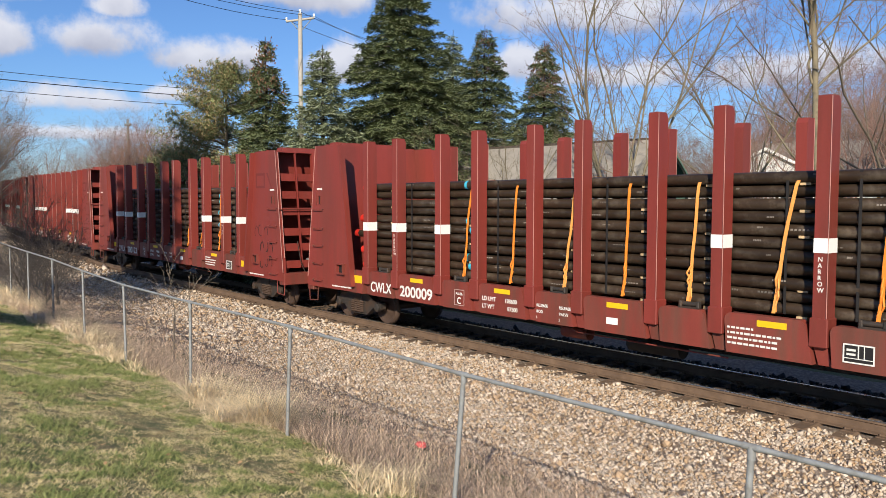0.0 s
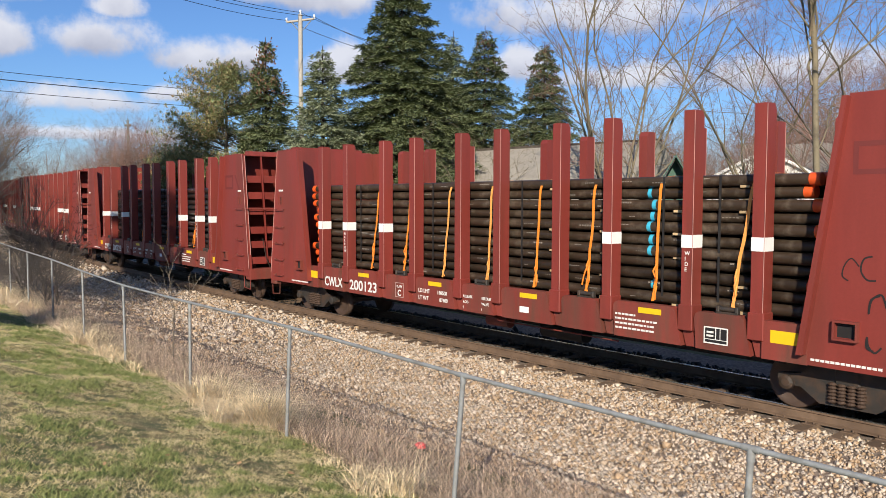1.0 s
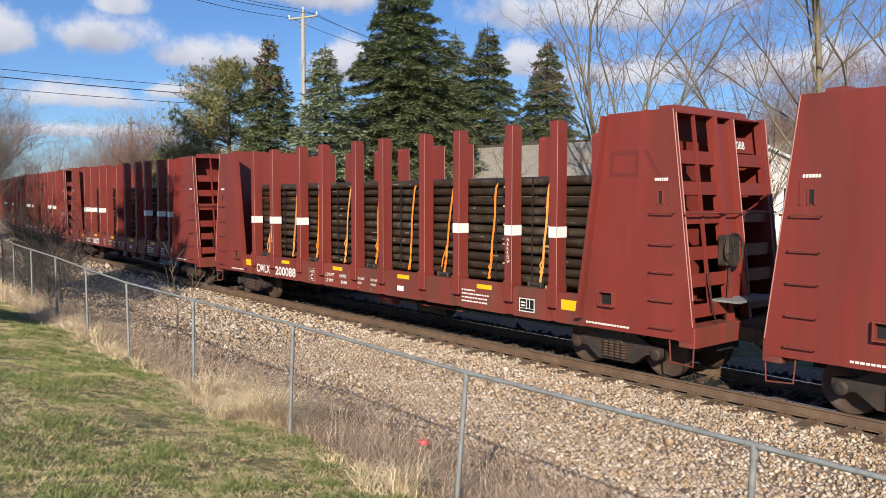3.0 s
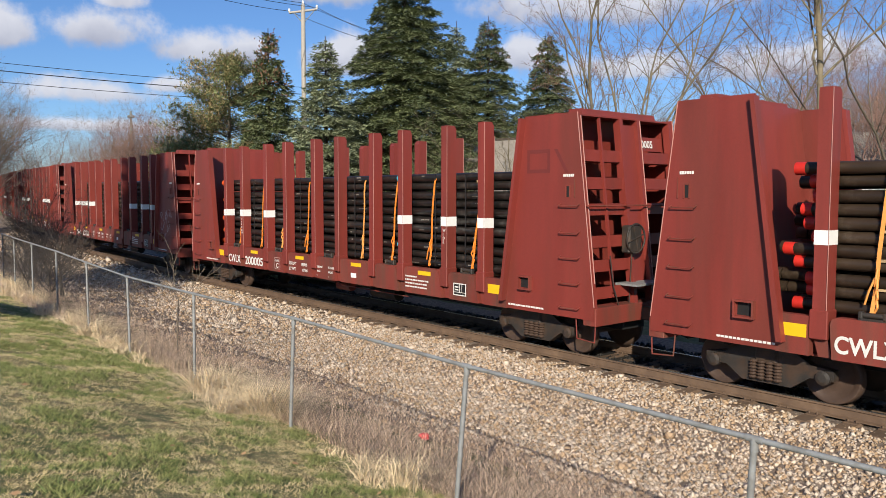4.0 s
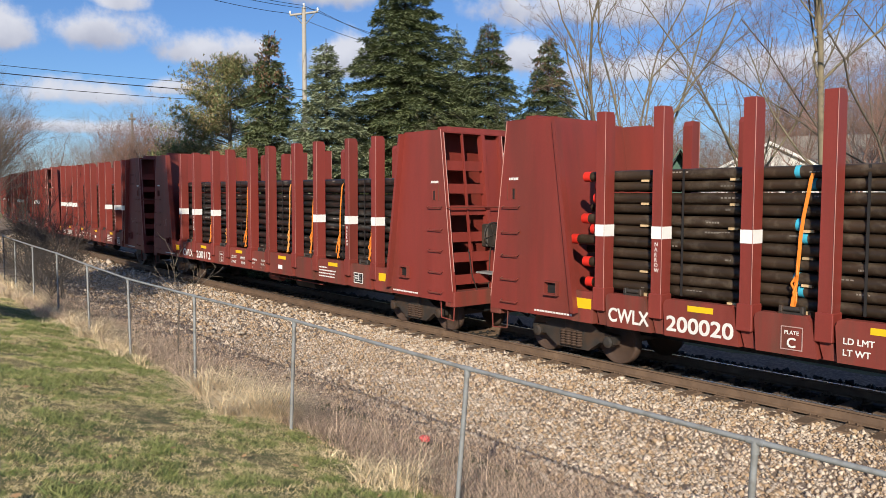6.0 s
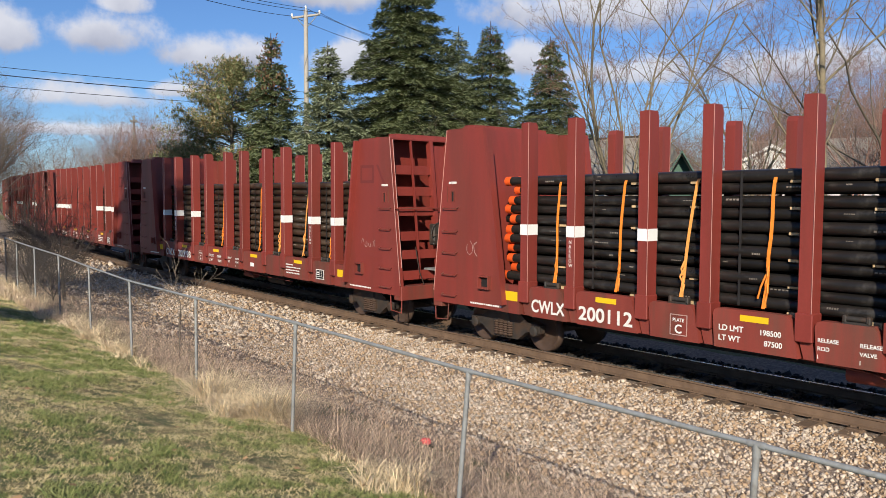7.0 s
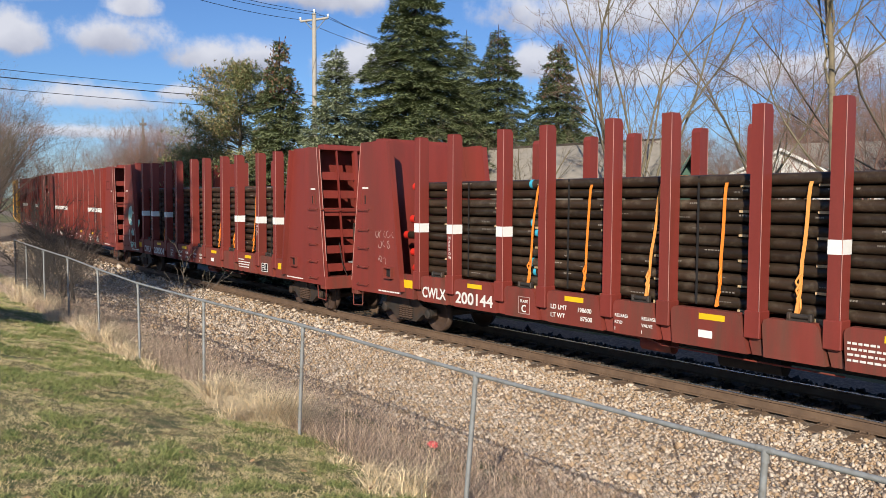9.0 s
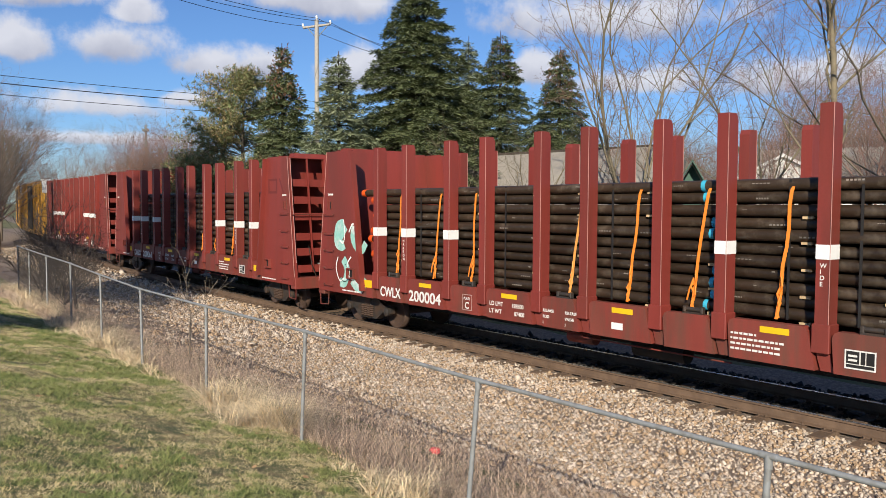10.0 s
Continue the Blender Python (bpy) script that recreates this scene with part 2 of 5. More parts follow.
def raw(name, verts, faces, material):
    """A mesh from numpy arrays of corners and equal-sided faces."""
    me = bpy.data.meshes.new(name)
    verts, faces = np.asarray(verts, dtype=np.float32), np.asarray(faces, dtype=np.int32)
    k = faces.shape[1]
    me.vertices.add(len(verts))
    me.vertices.foreach_set("co", verts.ravel())
    me.loops.add(faces.size)
    me.loops.foreach_set("vertex_index", faces.ravel())
    me.polygons.add(len(faces))
    me.polygons.foreach_set("loop_start", np.arange(0, faces.size, k, dtype=np.int32))
    me.update(calc_edges=True)
    me.materials.append(material)
    return me


def box(bm, x0, x1, y0, y1, z0, z1, bevel=0.0):
    vs = [bm.verts.new(v) for v in ((x0, y0, z0), (x1, y0, z0), (x1, y1, z0), (x0, y1, z0), (x0, y0, z1), (x1, y0, z1), (x1, y1, z1), (x0, y1, z1))]
    fs = [bm.faces.new([vs[i] for i in q]) for q in ((3, 2, 1, 0), (4, 5, 6, 7), (0, 1, 5, 4), (1, 2, 6, 5), (2, 3, 7, 6), (3, 0, 4, 7))]
    if bevel:
        es = list({e for f in fs for e in f.edges})
        bmesh.ops.bevel(bm, geom=es, offset=bevel, segments=1, affect="EDGES")
    return bm


def boxed(*a, bevel=0.0):
    return box(bmesh.new(), *a, bevel=bevel)


def prism(bm, outline, y0, y1):
    """An outline in x and z, drawn out from y0 to y1."""
    a = [bm.verts.new((x, y0, z)) for x, z in outline]
    b = [bm.verts.new((x, y1, z)) for x, z in outline]
    n = len(outline)
    fs = [bm.faces.new(a), bm.faces.new(b[::-1])]
    for i in range(n):
        fs.append(bm.faces.new((a[i], b[i], b[(i + 1) % n], a[(i + 1) % n])))
    bmesh.ops.recalc_face_normals(bm, faces=fs)
    return bm


def tube(bm, a, b, r0, r1=None, n=8, caps=True):
    a, b = Vector(a), Vector(b)
    r1 = r0 if r1 is None else r1
    w = (b - a).normalized()
    u = w.orthogonal().normalized()
    v = w.cross(u)
    ra = [bm.verts.new(a + (u * math.cos(k * math.tau / n) + v * math.sin(k * math.tau / n)) * r0) for k in range(n)]
    rb = [bm.verts.new(b + (u * math.cos(k * math.tau / n) + v * math.sin(k * math.tau / n)) * r1) for k in range(n)]
    for k in range(n):
        f = bm.faces.new((ra[k], ra[(k + 1) % n], rb[(k + 1) % n], rb[k]))
        f.smooth = True
    if caps:
        bm.faces.new([bm.verts.new(c.co) for c in ra[::-1]])
        bm.faces.new([bm.verts.new(c.co) for c in rb])
    return bm


def bent(bm, pts, r, n=6):
    for a, b in zip(pts, pts[1:]):
        tube(bm, a, b, r, n=n)
    return bm


def lathe(bm, prof, n=24, axis="y"):
    """A profile of (radius, along) turned about the y axis."""
    rings = []
    for r, s in prof:
        rings.append([bm.verts.new((r * math.cos(k * math.tau / n), s, r * math.sin(k * math.tau / n))) for k in range(n)])
    fs = []
    for p, q in zip(rings, rings[1:]):
        for k in range(n):
            fs.append(bm.faces.new((p[k], q[k], q[(k + 1) % n], p[(k + 1) % n])))
    fs += [bm.faces.new(rings[0]), bm.faces.new(rings[-1][::-1])]
    bmesh.ops.recalc_face_normals(bm, faces=fs)
    return bm


WORDS = {}


def lettering(text, size, material, parent, m, name="lettering"):
    """Text in the built-in font as a flat mesh, its left end at m, reading along x, upright in z, facing -y."""
    key = (text, size, material.name)
    if key not in WORDS:
        cu = bpy.data.curves.new("lettering", "FONT")
        cu.body, cu.size, cu.offset = text, size, 0.0
        tmp = bpy.data.objects.new("lettering", cu)
        me = bpy.data.meshes.new_from_object(tmp)
        bpy.data.objects.remove(tmp)
        me.transform(Matrix.Rotation(radians(90), 4, "X"))
        # a heavy stencil face: the same outline laid over itself, slightly shifted
        bm = bmesh.new()
        e = size * 0.02
        for n, (dx, dz) in enumerate(((0, 0), (e, e), (-e, e), (e, -e), (-e, -e))):
            layer = me.copy()
            layer.transform(Matrix.Translation((dx, -0.0004 * n, dz)))
            bm.from_mesh(layer)
            bpy.data.meshes.remove(layer)
        bm.to_mesh(me)
        bm.free()
        me.materials.clear()
        me.materials.append(material)
        WORDS[key] = me
    ob = part(name, WORDS[key], None, parent)
    ob.matrix_basis = m
    return ob


# ---------------------------------------------------------------- the line of the track and the lie of the land
TRACK_Y, BEND_X, BEND_R, GRADE = 12.743, -21.86, 405.7, 0.005


def on_track(s):
    """Place and heading (radians) of the track's centre at the run s, which is x on the straight."""
    if s >= BEND_X:
        return s, TRACK_Y, GRADE * max(0.0, -20 - s), 0.0
    a = (BEND_X - s) / BEND_R
    x = BEND_X - BEND_R * math.sin(a)
    return x, TRACK_Y + BEND_R * (1 - math.cos(a)), GRADE * max(0.0, -20 - x), -a


def track_pose(s):
    x, y, z, a = on_track(s)
    return Matrix.Translation((x, y, z)) @ Matrix.Rotation(a, 4, "Z") @ Matrix.Rotation(math.atan(GRADE) if s < -20 else 0.0, 4, "Y")


def mid_y(x):
    return TRACK_Y if x >= BEND_X else TRACK_Y + BEND_R - math.sqrt(max(BEND_R ** 2 - (BEND_X - x) ** 2, 1.0))


PROFILE_D = [-400, -60, -12.7, -11.5, -9.6, -8.7, -7.4, -5.7, -3.3, -2.0, -1.7, 1.7, 2.0, 3.6, 7.0, 14.0, 40.0, 900.0]
PROFILE_Z = [2.4, 2.2, 1.5, 1.3, 0.86, 0.62, 0.28, -0.05, -0.46, -0.26, -0.235, -0.235, -0.26, -0.75, -0.5, 0.0, 0.3, 1.0]


def land(x, y):
    """Height of the ground."""
    x = np.asarray(x, dtype=float)
    y = np.asarray(y, dtype=float)
    a = np.clip((BEND_X - x), 0, 380)
    mid = TRACK_Y + BEND_R - np.sqrt(BEND_R ** 2 - a ** 2)
    d = y - mid
    keep = np.where(d < -4, 1.0, np.clip((-d) / 4.0, 0, 1))
    z = np.interp(np.where(d < -4, np.where(y < 8.5, np.minimum(y - TRACK_Y, -4), d), d), PROFILE_D, PROFILE_Z)
    bumps = 0.03 * np.sin(x * 1.9 + 0.7 * y) * np.sin(y * 1.3 - 0.4 * x) + 0.02 * np.sin(x * 4.1 + 2) * np.sin(y * 3.7)
    return z + bumps * np.clip((np.abs(d) - 3.2) / 1.5, 0, 1) + GRADE * np.clip(-20 - x, 0, 400)


def build_ground():
    xs = np.concatenate([[-3000, -1500, -800, -400, -250, -160], np.arange(-120, -40, 2.0), np.arange(-40, 6, 0.3), np.arange(6, 40, 3.0), [60, 100, 200, 400, 800, 1600, 3000]])
    ys = np.concatenate([[-3000, -1500, -700, -300, -150, -80, -40, -20, -10, -5], np.arange(-2, 16.5, 0.22), np.arange(16.5, 40, 1.2), np.arange(40, 160, 8.0), [200, 300, 500, 900, 1800, 3000]])
    X, Y = np.meshgrid(xs, ys, indexing="ij")
    Z = land(X, Y)
    n, m = X.shape
    i = np.arange(n * m).reshape(n, m)
    f = np.stack([i[:-1, :-1], i[1:, :-1], i[1:, 1:], i[:-1, 1:]], -1).reshape(-1, 4)
    me = raw("ground", np.stack([X, Y, Z], -1).reshape(-1, 3), f, SOIL)
    me.materials.append(GROUND_GRAVEL)
    # third slot: ground strip under the train, its shade painted in as near-black
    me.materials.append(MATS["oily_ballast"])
    c = np.stack([X, Y], -1)
    cx = (X[:-1, :-1] + X[1:, 1:]) / 2
    cy = (Y[:-1, :-1] + Y[1:, 1:]) / 2
    a = np.clip(BEND_X - cx, 0, 380)
    d = cy - (TRACK_Y + BEND_R - np.sqrt(BEND_R ** 2 - a ** 2))
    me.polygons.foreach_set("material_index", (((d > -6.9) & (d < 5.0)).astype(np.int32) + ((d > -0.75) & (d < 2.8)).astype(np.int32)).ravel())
    me.polygons.foreach_set("use_smooth", np.ones(len(me.polygons), dtype=bool))
    return tagged(new("ground", me), "sloping lawn and gravel railway bed", "ground", kind="structure")


build_ground()


# ---------------------------------------------------------------- rails and ties
def build_track():
    ss = [40, 10] + [BEND_X - 6 * k for k in range(-5, 60)]
    ss = sorted(set(ss), reverse=True)
    prof = [(-0.07, -0.185), (0.07, -0.185), (0.07, -0.17), (0.012, -0.15), (0.012, -0.05), (0.036, -0.035), (0.036, -0.006),
            (0.028, 0.0), (-0.028, 0.0), (-0.036, -0.006), (-0.036, -0.035), (-0.012, -0.05), (-0.012, -0.15), (-0.07, -0.17)]
    for side in (-0.755, 0.755):
        bm = bmesh.new()
        rings = []
        for s in ss:
            m = track_pose(s)
            rings.append([bm.verts.new(m @ Vector((0, side + u, v))) for u, v in prof])
        n = len(prof)
        for a, b in zip(rings, rings[1:]):
            for k in range(n):
                f = bm.faces.new((a[k], b[k], b[(k + 1) % n], a[(k + 1) % n]))
                f.material_index = 1 if k in (6, 7, 8) else 0
        bmesh.ops.recalc_face_normals(bm, faces=list(bm.faces))
        me = mesh_from("rail", bm, RAIL)
        me.materials.append(RAIL_TOP)
        tagged(new("rail", me), "rusty steel rail with a worn bright head", "rail", "rails of the track", "structure")
    tie = mesh_from("railway_tie", boxed(-0.115, 0.115, -1.3, 1.3, -0.36, -0.19, bevel=0.012), TIE)
    bm = bmesh.new()
    for side in (-0.755, 0.755):
        box(bm, -0.1, 0.1, side - 0.17, side + 0.17, -0.192, -0.176, bevel=0.004)
        for u in (-0.1, 0.1):
            tube(bm, (0.06, side + u, -0.19), (0.06, side + u, -0.14), 0.014, n=6)
            tube(bm, (-0.06, side - u, -0.19), (-0.06, side - u, -0.14), 0.014, n=6)
    plate = mesh_from("tie_plate", bm, RAIL)
    rng = random.Random(5)
    for k in range(150):
        s = 2.0 - 0.53 * k
        ob = new("railway_tie", tie)
        ob.matrix_basis = track_pose(s) @ pose(rng.uniform(-0.03, 0.03), rng.uniform(-0.05, 0.05), rng.uniform(-0.015, 0.005), 0, 0, rng.uniform(-1.2, 1.2))
        tagged(ob, "weathered brown timber railway tie in ballast", "railway tie", "ties of the track", "structure")
        part("tie_plate", plate, None, ob)


build_track()


# ---------------------------------------------------------------- flat cars
HALF_W = 1.486
STAKES = [-6.37, -5.16, -3.54, -2.33, -0.71, 0.5, 2.12, 3.33, 4.95, 6.16]
CAR_PITCH, CAR_X0, CAR_V, CAR_A = 19.651, -10.024, 17.485, 0.0178
SIDES = (-1, 1)


def car_run(k, t):
    return CAR_X0 + CAR_V * t + CAR_A * t * t - k * CAR_PITCH


def build_bulkhead(car, sx, brake):
    """One sloped-sided bulkhead; sx is 1 for the east end."""
    def X(v):
        return v * sx
    for s in SIDES:
        y0, y1 = s * HALF_W, s * (HALF_W - 0.012)
        side = part("bulkhead_side", prism(bmesh.new(), [(X(6.86), 0.83), (X(9.21), 0.83), (X(9.21), 1.08), (X(8.76), 4.66), (X(7.43), 4.66), (X(6.9), 1.0)], y0, y1), RED, car)
        part("edge_bead", tube(bmesh.new(), (X(9.215), s * (HALF_W + 0.002), 1.08), (X(8.765), s * (HALF_W + 0.002), 4.66), 0.011, n=5), EDGE, side, "pale worn edge weld")
        part("edge_fin", prism(bmesh.new(), [(X(6.84), 0.98), (X(6.93), 0.98), (X(7.45), 4.62), (X(7.38), 4.62)], s * (HALF_W - 0.02), s * (HALF_W + 0.14)), RED, side)
        for z in (1.01, 1.47, 1.95, 2.42, 2.93):
            e = 8.42 - (z - 1.0) * 0.02
            yy = s * (HALF_W + 0.075)
            bm = bmesh.new()
            bent(bm, [(X(e), s * HALF_W, z + 0.03), (X(e), yy, z), (X(e + 0.46), yy, z), (X(e + 0.46), s * HALF_W, z + 0.03)], 0.011)
            part("ladder_rung", bm, RED_RUSTY, side)
        bm = bmesh.new()
        yo = s * (HALF_W + 0.09)
        for a in ((7.32, 7.66, 1.5, 1.53), (7.32, 7.35, 1.28, 1.5), (7.63, 7.66, 1.28, 1.5), (7.32, 7.66, 1.25, 1.28)):
            box(bm, min(X(a[0]), X(a[1])), max(X(a[0]), X(a[1])), min(s * HALF_W, yo), max(s * HALF_W, yo), a[2], a[3])
        part("jacking_pad", bm, RED_RUSTY, side)
        # no real hollow: a flat black sheet paints the shade inside the pad
        part("pad_recess", boxed(min(X(7.36), X(7.62)), max(X(7.36), X(7.62)), min(s * HALF_W, s * (HALF_W + 0.004)), max(s * HALF_W, s * (HALF_W + 0.004)), 1.29, 1.49), BLACK, side)
        bm = bmesh.new()
        for a in ((8.5, 8.52, 3.08, 3.3), (8.6, 8.62, 3.08, 3.3), (8.5, 8.62, 3.3, 3.32), (8.72, 8.735, 3.08, 3.42)):
            box(bm, min(X(a[0]), X(a[1])), max(X(a[0]), X(a[1])), min(s * HALF_W, s * (HALF_W + 0.02)), max(s * HALF_W, s * (HALF_W + 0.02)), a[2], a[3])
        part("lift_slot", bm, RED_RUSTY, side)
        # the dark of the opening is a thin black sheet on the side plate
        part("slot_hole", boxed(min(X(8.525), X(8.595)), max(X(8.525), X(8.595)), min(s * HALF_W, s * (HALF_W + 0.003)), max(s * HALF_W, s * (HALF_W + 0.003)), 3.09, 3.29), BLACK, side)
        bm = bmesh.new()
        for k in range(6):
            x0 = 8.44 + k * 0.045
            box(bm, min(X(x0), X(x0 + 0.035)), max(X(x0), X(x0 + 0.035)), min(s * HALF_W, s * (HALF_W + 0.004)), max(s * HALF_W, s * (HALF_W + 0.004)), 3.47, 3.52)
        tagged(part("stencil", bm, LETTER, side), kind="stuff")
        bm = bmesh.new()
        for k in range(14):
            x0 = 7.0 + k * 0.07
            box(bm, min(X(x0), X(x0 + 0.055)), max(X(x0), X(x0 + 0.055)), min(s * HALF_W, s * (HALF_W + 0.004)), max(s * HALF_W, s * (HALF_W + 0.004)), 0.9, 0.935)
        tagged(part("stencil", bm, LETTER, side), kind="stuff")
    w = HALF_W - 0.014
    # inner plate leans back with the sides, set well behind their edges
    part("inner_plate", prism(bmesh.new(), [(X(7.65), 1.0), (X(7.71), 1.0), (X(8.24), 4.68), (X(8.18), 4.68)], -w, w), RED, car)
    part("top_plate", prism(bmesh.new(), [(X(8.24), 4.6), (X(8.74), 4.6), (X(8.74), 4.63), (X(8.24), 4.63)], -w, w), RED, car)
    part("ridge_cap", prism(bmesh.new(), [(X(8.245), 4.63), (X(8.6), 4.63), (X(8.56), 4.76), (X(8.26), 4.76)], -1.15, 1.15), RED, car)

    def outer(z):
        return 9.2 - (z - 1.08) * 0.1257

    for y in (-w + 0.05, -0.2, 0.36, w - 0.05):
        part("end_post", prism(bmesh.new(), [(X(outer(1.0) - 0.16), 1.0), (X(outer(1.0)), 1.0), (X(outer(4.6)), 4.6), (X(outer(4.6) - 0.16), 4.6)], y - 0.05, y + 0.05), RED, car)
    for y in (-w + 0.05, 0.36):
        part("edge_bead", tube(bmesh.new(), (X(outer(1.5) + 0.004), y + 0.03, 1.5), (X(outer(4.6) + 0.004), y + 0.03, 4.6), 0.012, n=5), EDGE, car, "pale worn edge weld")
    # pockets beside a closed middle panel
    for z in (1.2, 1.7, 2.15, 2.75, 3.24, 3.76):
        back = 7.71 + (z - 1.0) * 0.1444
        for y0, y1 in ((-w + 0.1, -0.84), (-0.78, -0.25), (0.41, w - 0.1)):
            part("end_shelf", prism(bmesh.new(), [(X(back), z), (X(outer(z) - 0.07), z), (X(outer(z) - 0.07), z + 0.22), (X(outer(z) - 0.11), z + 0.22), (X(outer(z) - 0.13), z + 0.03), (X(back), z + 0.03)], y0, y1), RED, car)

    part("number_board", prism(bmesh.new(), [(X(outer(4.02) - 0.22), 4.02), (X(outer(4.02) - 0.2), 4.02), (X(outer(4.3) - 0.2), 4.3), (X(outer(4.3) - 0.22), 4.3)], 0.41, w - 0.1), RED, car)
    for y in (-0.81,):
        part("end_post", prism(bmesh.new(), [(X(outer(1.3) - 0.09), 1.3), (X(outer(1.3) - 0.03), 1.3), (X(outer(4.6) - 0.03), 4.6), (X(outer(4.6) - 0.09), 4.6)], y - 0.02, y + 0.02), RED, car)
    for y0, y1 in ((-0.15, 0.31),):
        part("end_panel", prism(bmesh.new(), [(X(outer(1.3) - 0.12), 1.3), (X(outer(1.3) - 0.09), 1.3), (X(outer(4.5) - 0.09), 4.5), (X(outer(4.5) - 0.12), 4.5)], y0, y1), RED, car)
    part("end_sill", boxed(min(X(8.95), X(9.25)), max(X(8.95), X(9.25)), -w, w, 0.72, 1.06, bevel=0.01), RED_RUSTY, car)
    bm = bmesh.new()
    zr = 2.93
    tube(bm, (X(outer(zr) + 0.07), -w, zr), (X(outer(zr) + 0.07), w, zr), 0.016, n=6)
    for y in (-w, -0.3, 0.4, w):
        tube(bm, (X(outer(zr) - 0.02), y, zr), (X(outer(zr) + 0.07), y, zr), 0.014, n=6)
    part("grab_bar", bm, RED_RUSTY, car)
    bm = bmesh.new()
    box(bm, min(X(9.0), X(9.5)), max(X(9.0), X(9.5)), -0.6, 0.75, 1.42, 1.46)
    part("crossover_platform", bm, GALV, car, "grey grating step")
    for s in SIDES:
        bm = bmesh.new()
        bent(bm, [(X(8.75), s * (HALF_W - 0.05), 0.85), (X(8.78), s * (HALF_W - 0.05), 0.45), (X(9.2), s * (HALF_W - 0.05), 0.42), (X(9.22), s * (HALF_W - 0.05), 0.85)], 0.014)
        part("sill_step", bm, RED_RUSTY, car)
    # coupler
    bm = bmesh.new()
    box(bm, min(X(9.1), X(9.62)), max(X(9.1), X(9.62)), -0.1, 0.1, 0.72, 0.98, bevel=0.02)
    box(bm, min(X(9.56), X(9.84)), max(X(9.56), X(9.84)), -0.17, 0.12, 0.68, 1.0, bevel=0.03)
    part("coupler", bm, GREASE, car, "greasy cast coupler")
    bm = bmesh.new()
    bent(bm, [(X(9.2), 0.35, 0.85), (X(9.45), 0.4, 0.5), (X(9.7), 0.4, 0.42), (X(9.84), 0.3, 0.5)], 0.03)
    part("air_hose", bm, BLACK, car, "black rubber hose")
    if brake:
        bm = bmesh.new()
        tor = []
        cx, cz, r = X(outer(2.35) + 0.16), 2.3, 0.28
        for k in range(20):
            a = k * math.tau / 20
            tor.append((cx, -0.25 + r * math.cos(a), cz + r * math.sin(a)))
        bent(bm, tor + tor[:1], 0.018)
        for k in range(4):
            a = k * math.tau / 4 + 0.3
            tube(bm, (cx, -0.25, cz), (cx, -0.25 + r * math.cos(a), cz + r * math.sin(a)), 0.014, n=5)
        part("brake_wheel", bm, GREASE, car, "black hand brake wheel")
        bm = bmesh.new()
        box(bm, min(X(outer(2.3) - 0.05), cx), max(X(outer(2.3) - 0.05), cx), -0.45, -0.05, 2.02, 2.55, bevel=0.03)
        part("brake_housing", bm, GREASE, car)
        bm = bmesh.new()
        bent(bm, [(cx - 0.05, -0.3, 2.05), (X(9.1), -0.3, 1.0)], 0.012)
        bent(bm, [(X(9.18), -1.0, 2.0), (X(9.2), -0.9, 1.4), (X(9.2), -0.7, 0.95)], 0.012)
        part("brake_chain", bm, GREASE, car)


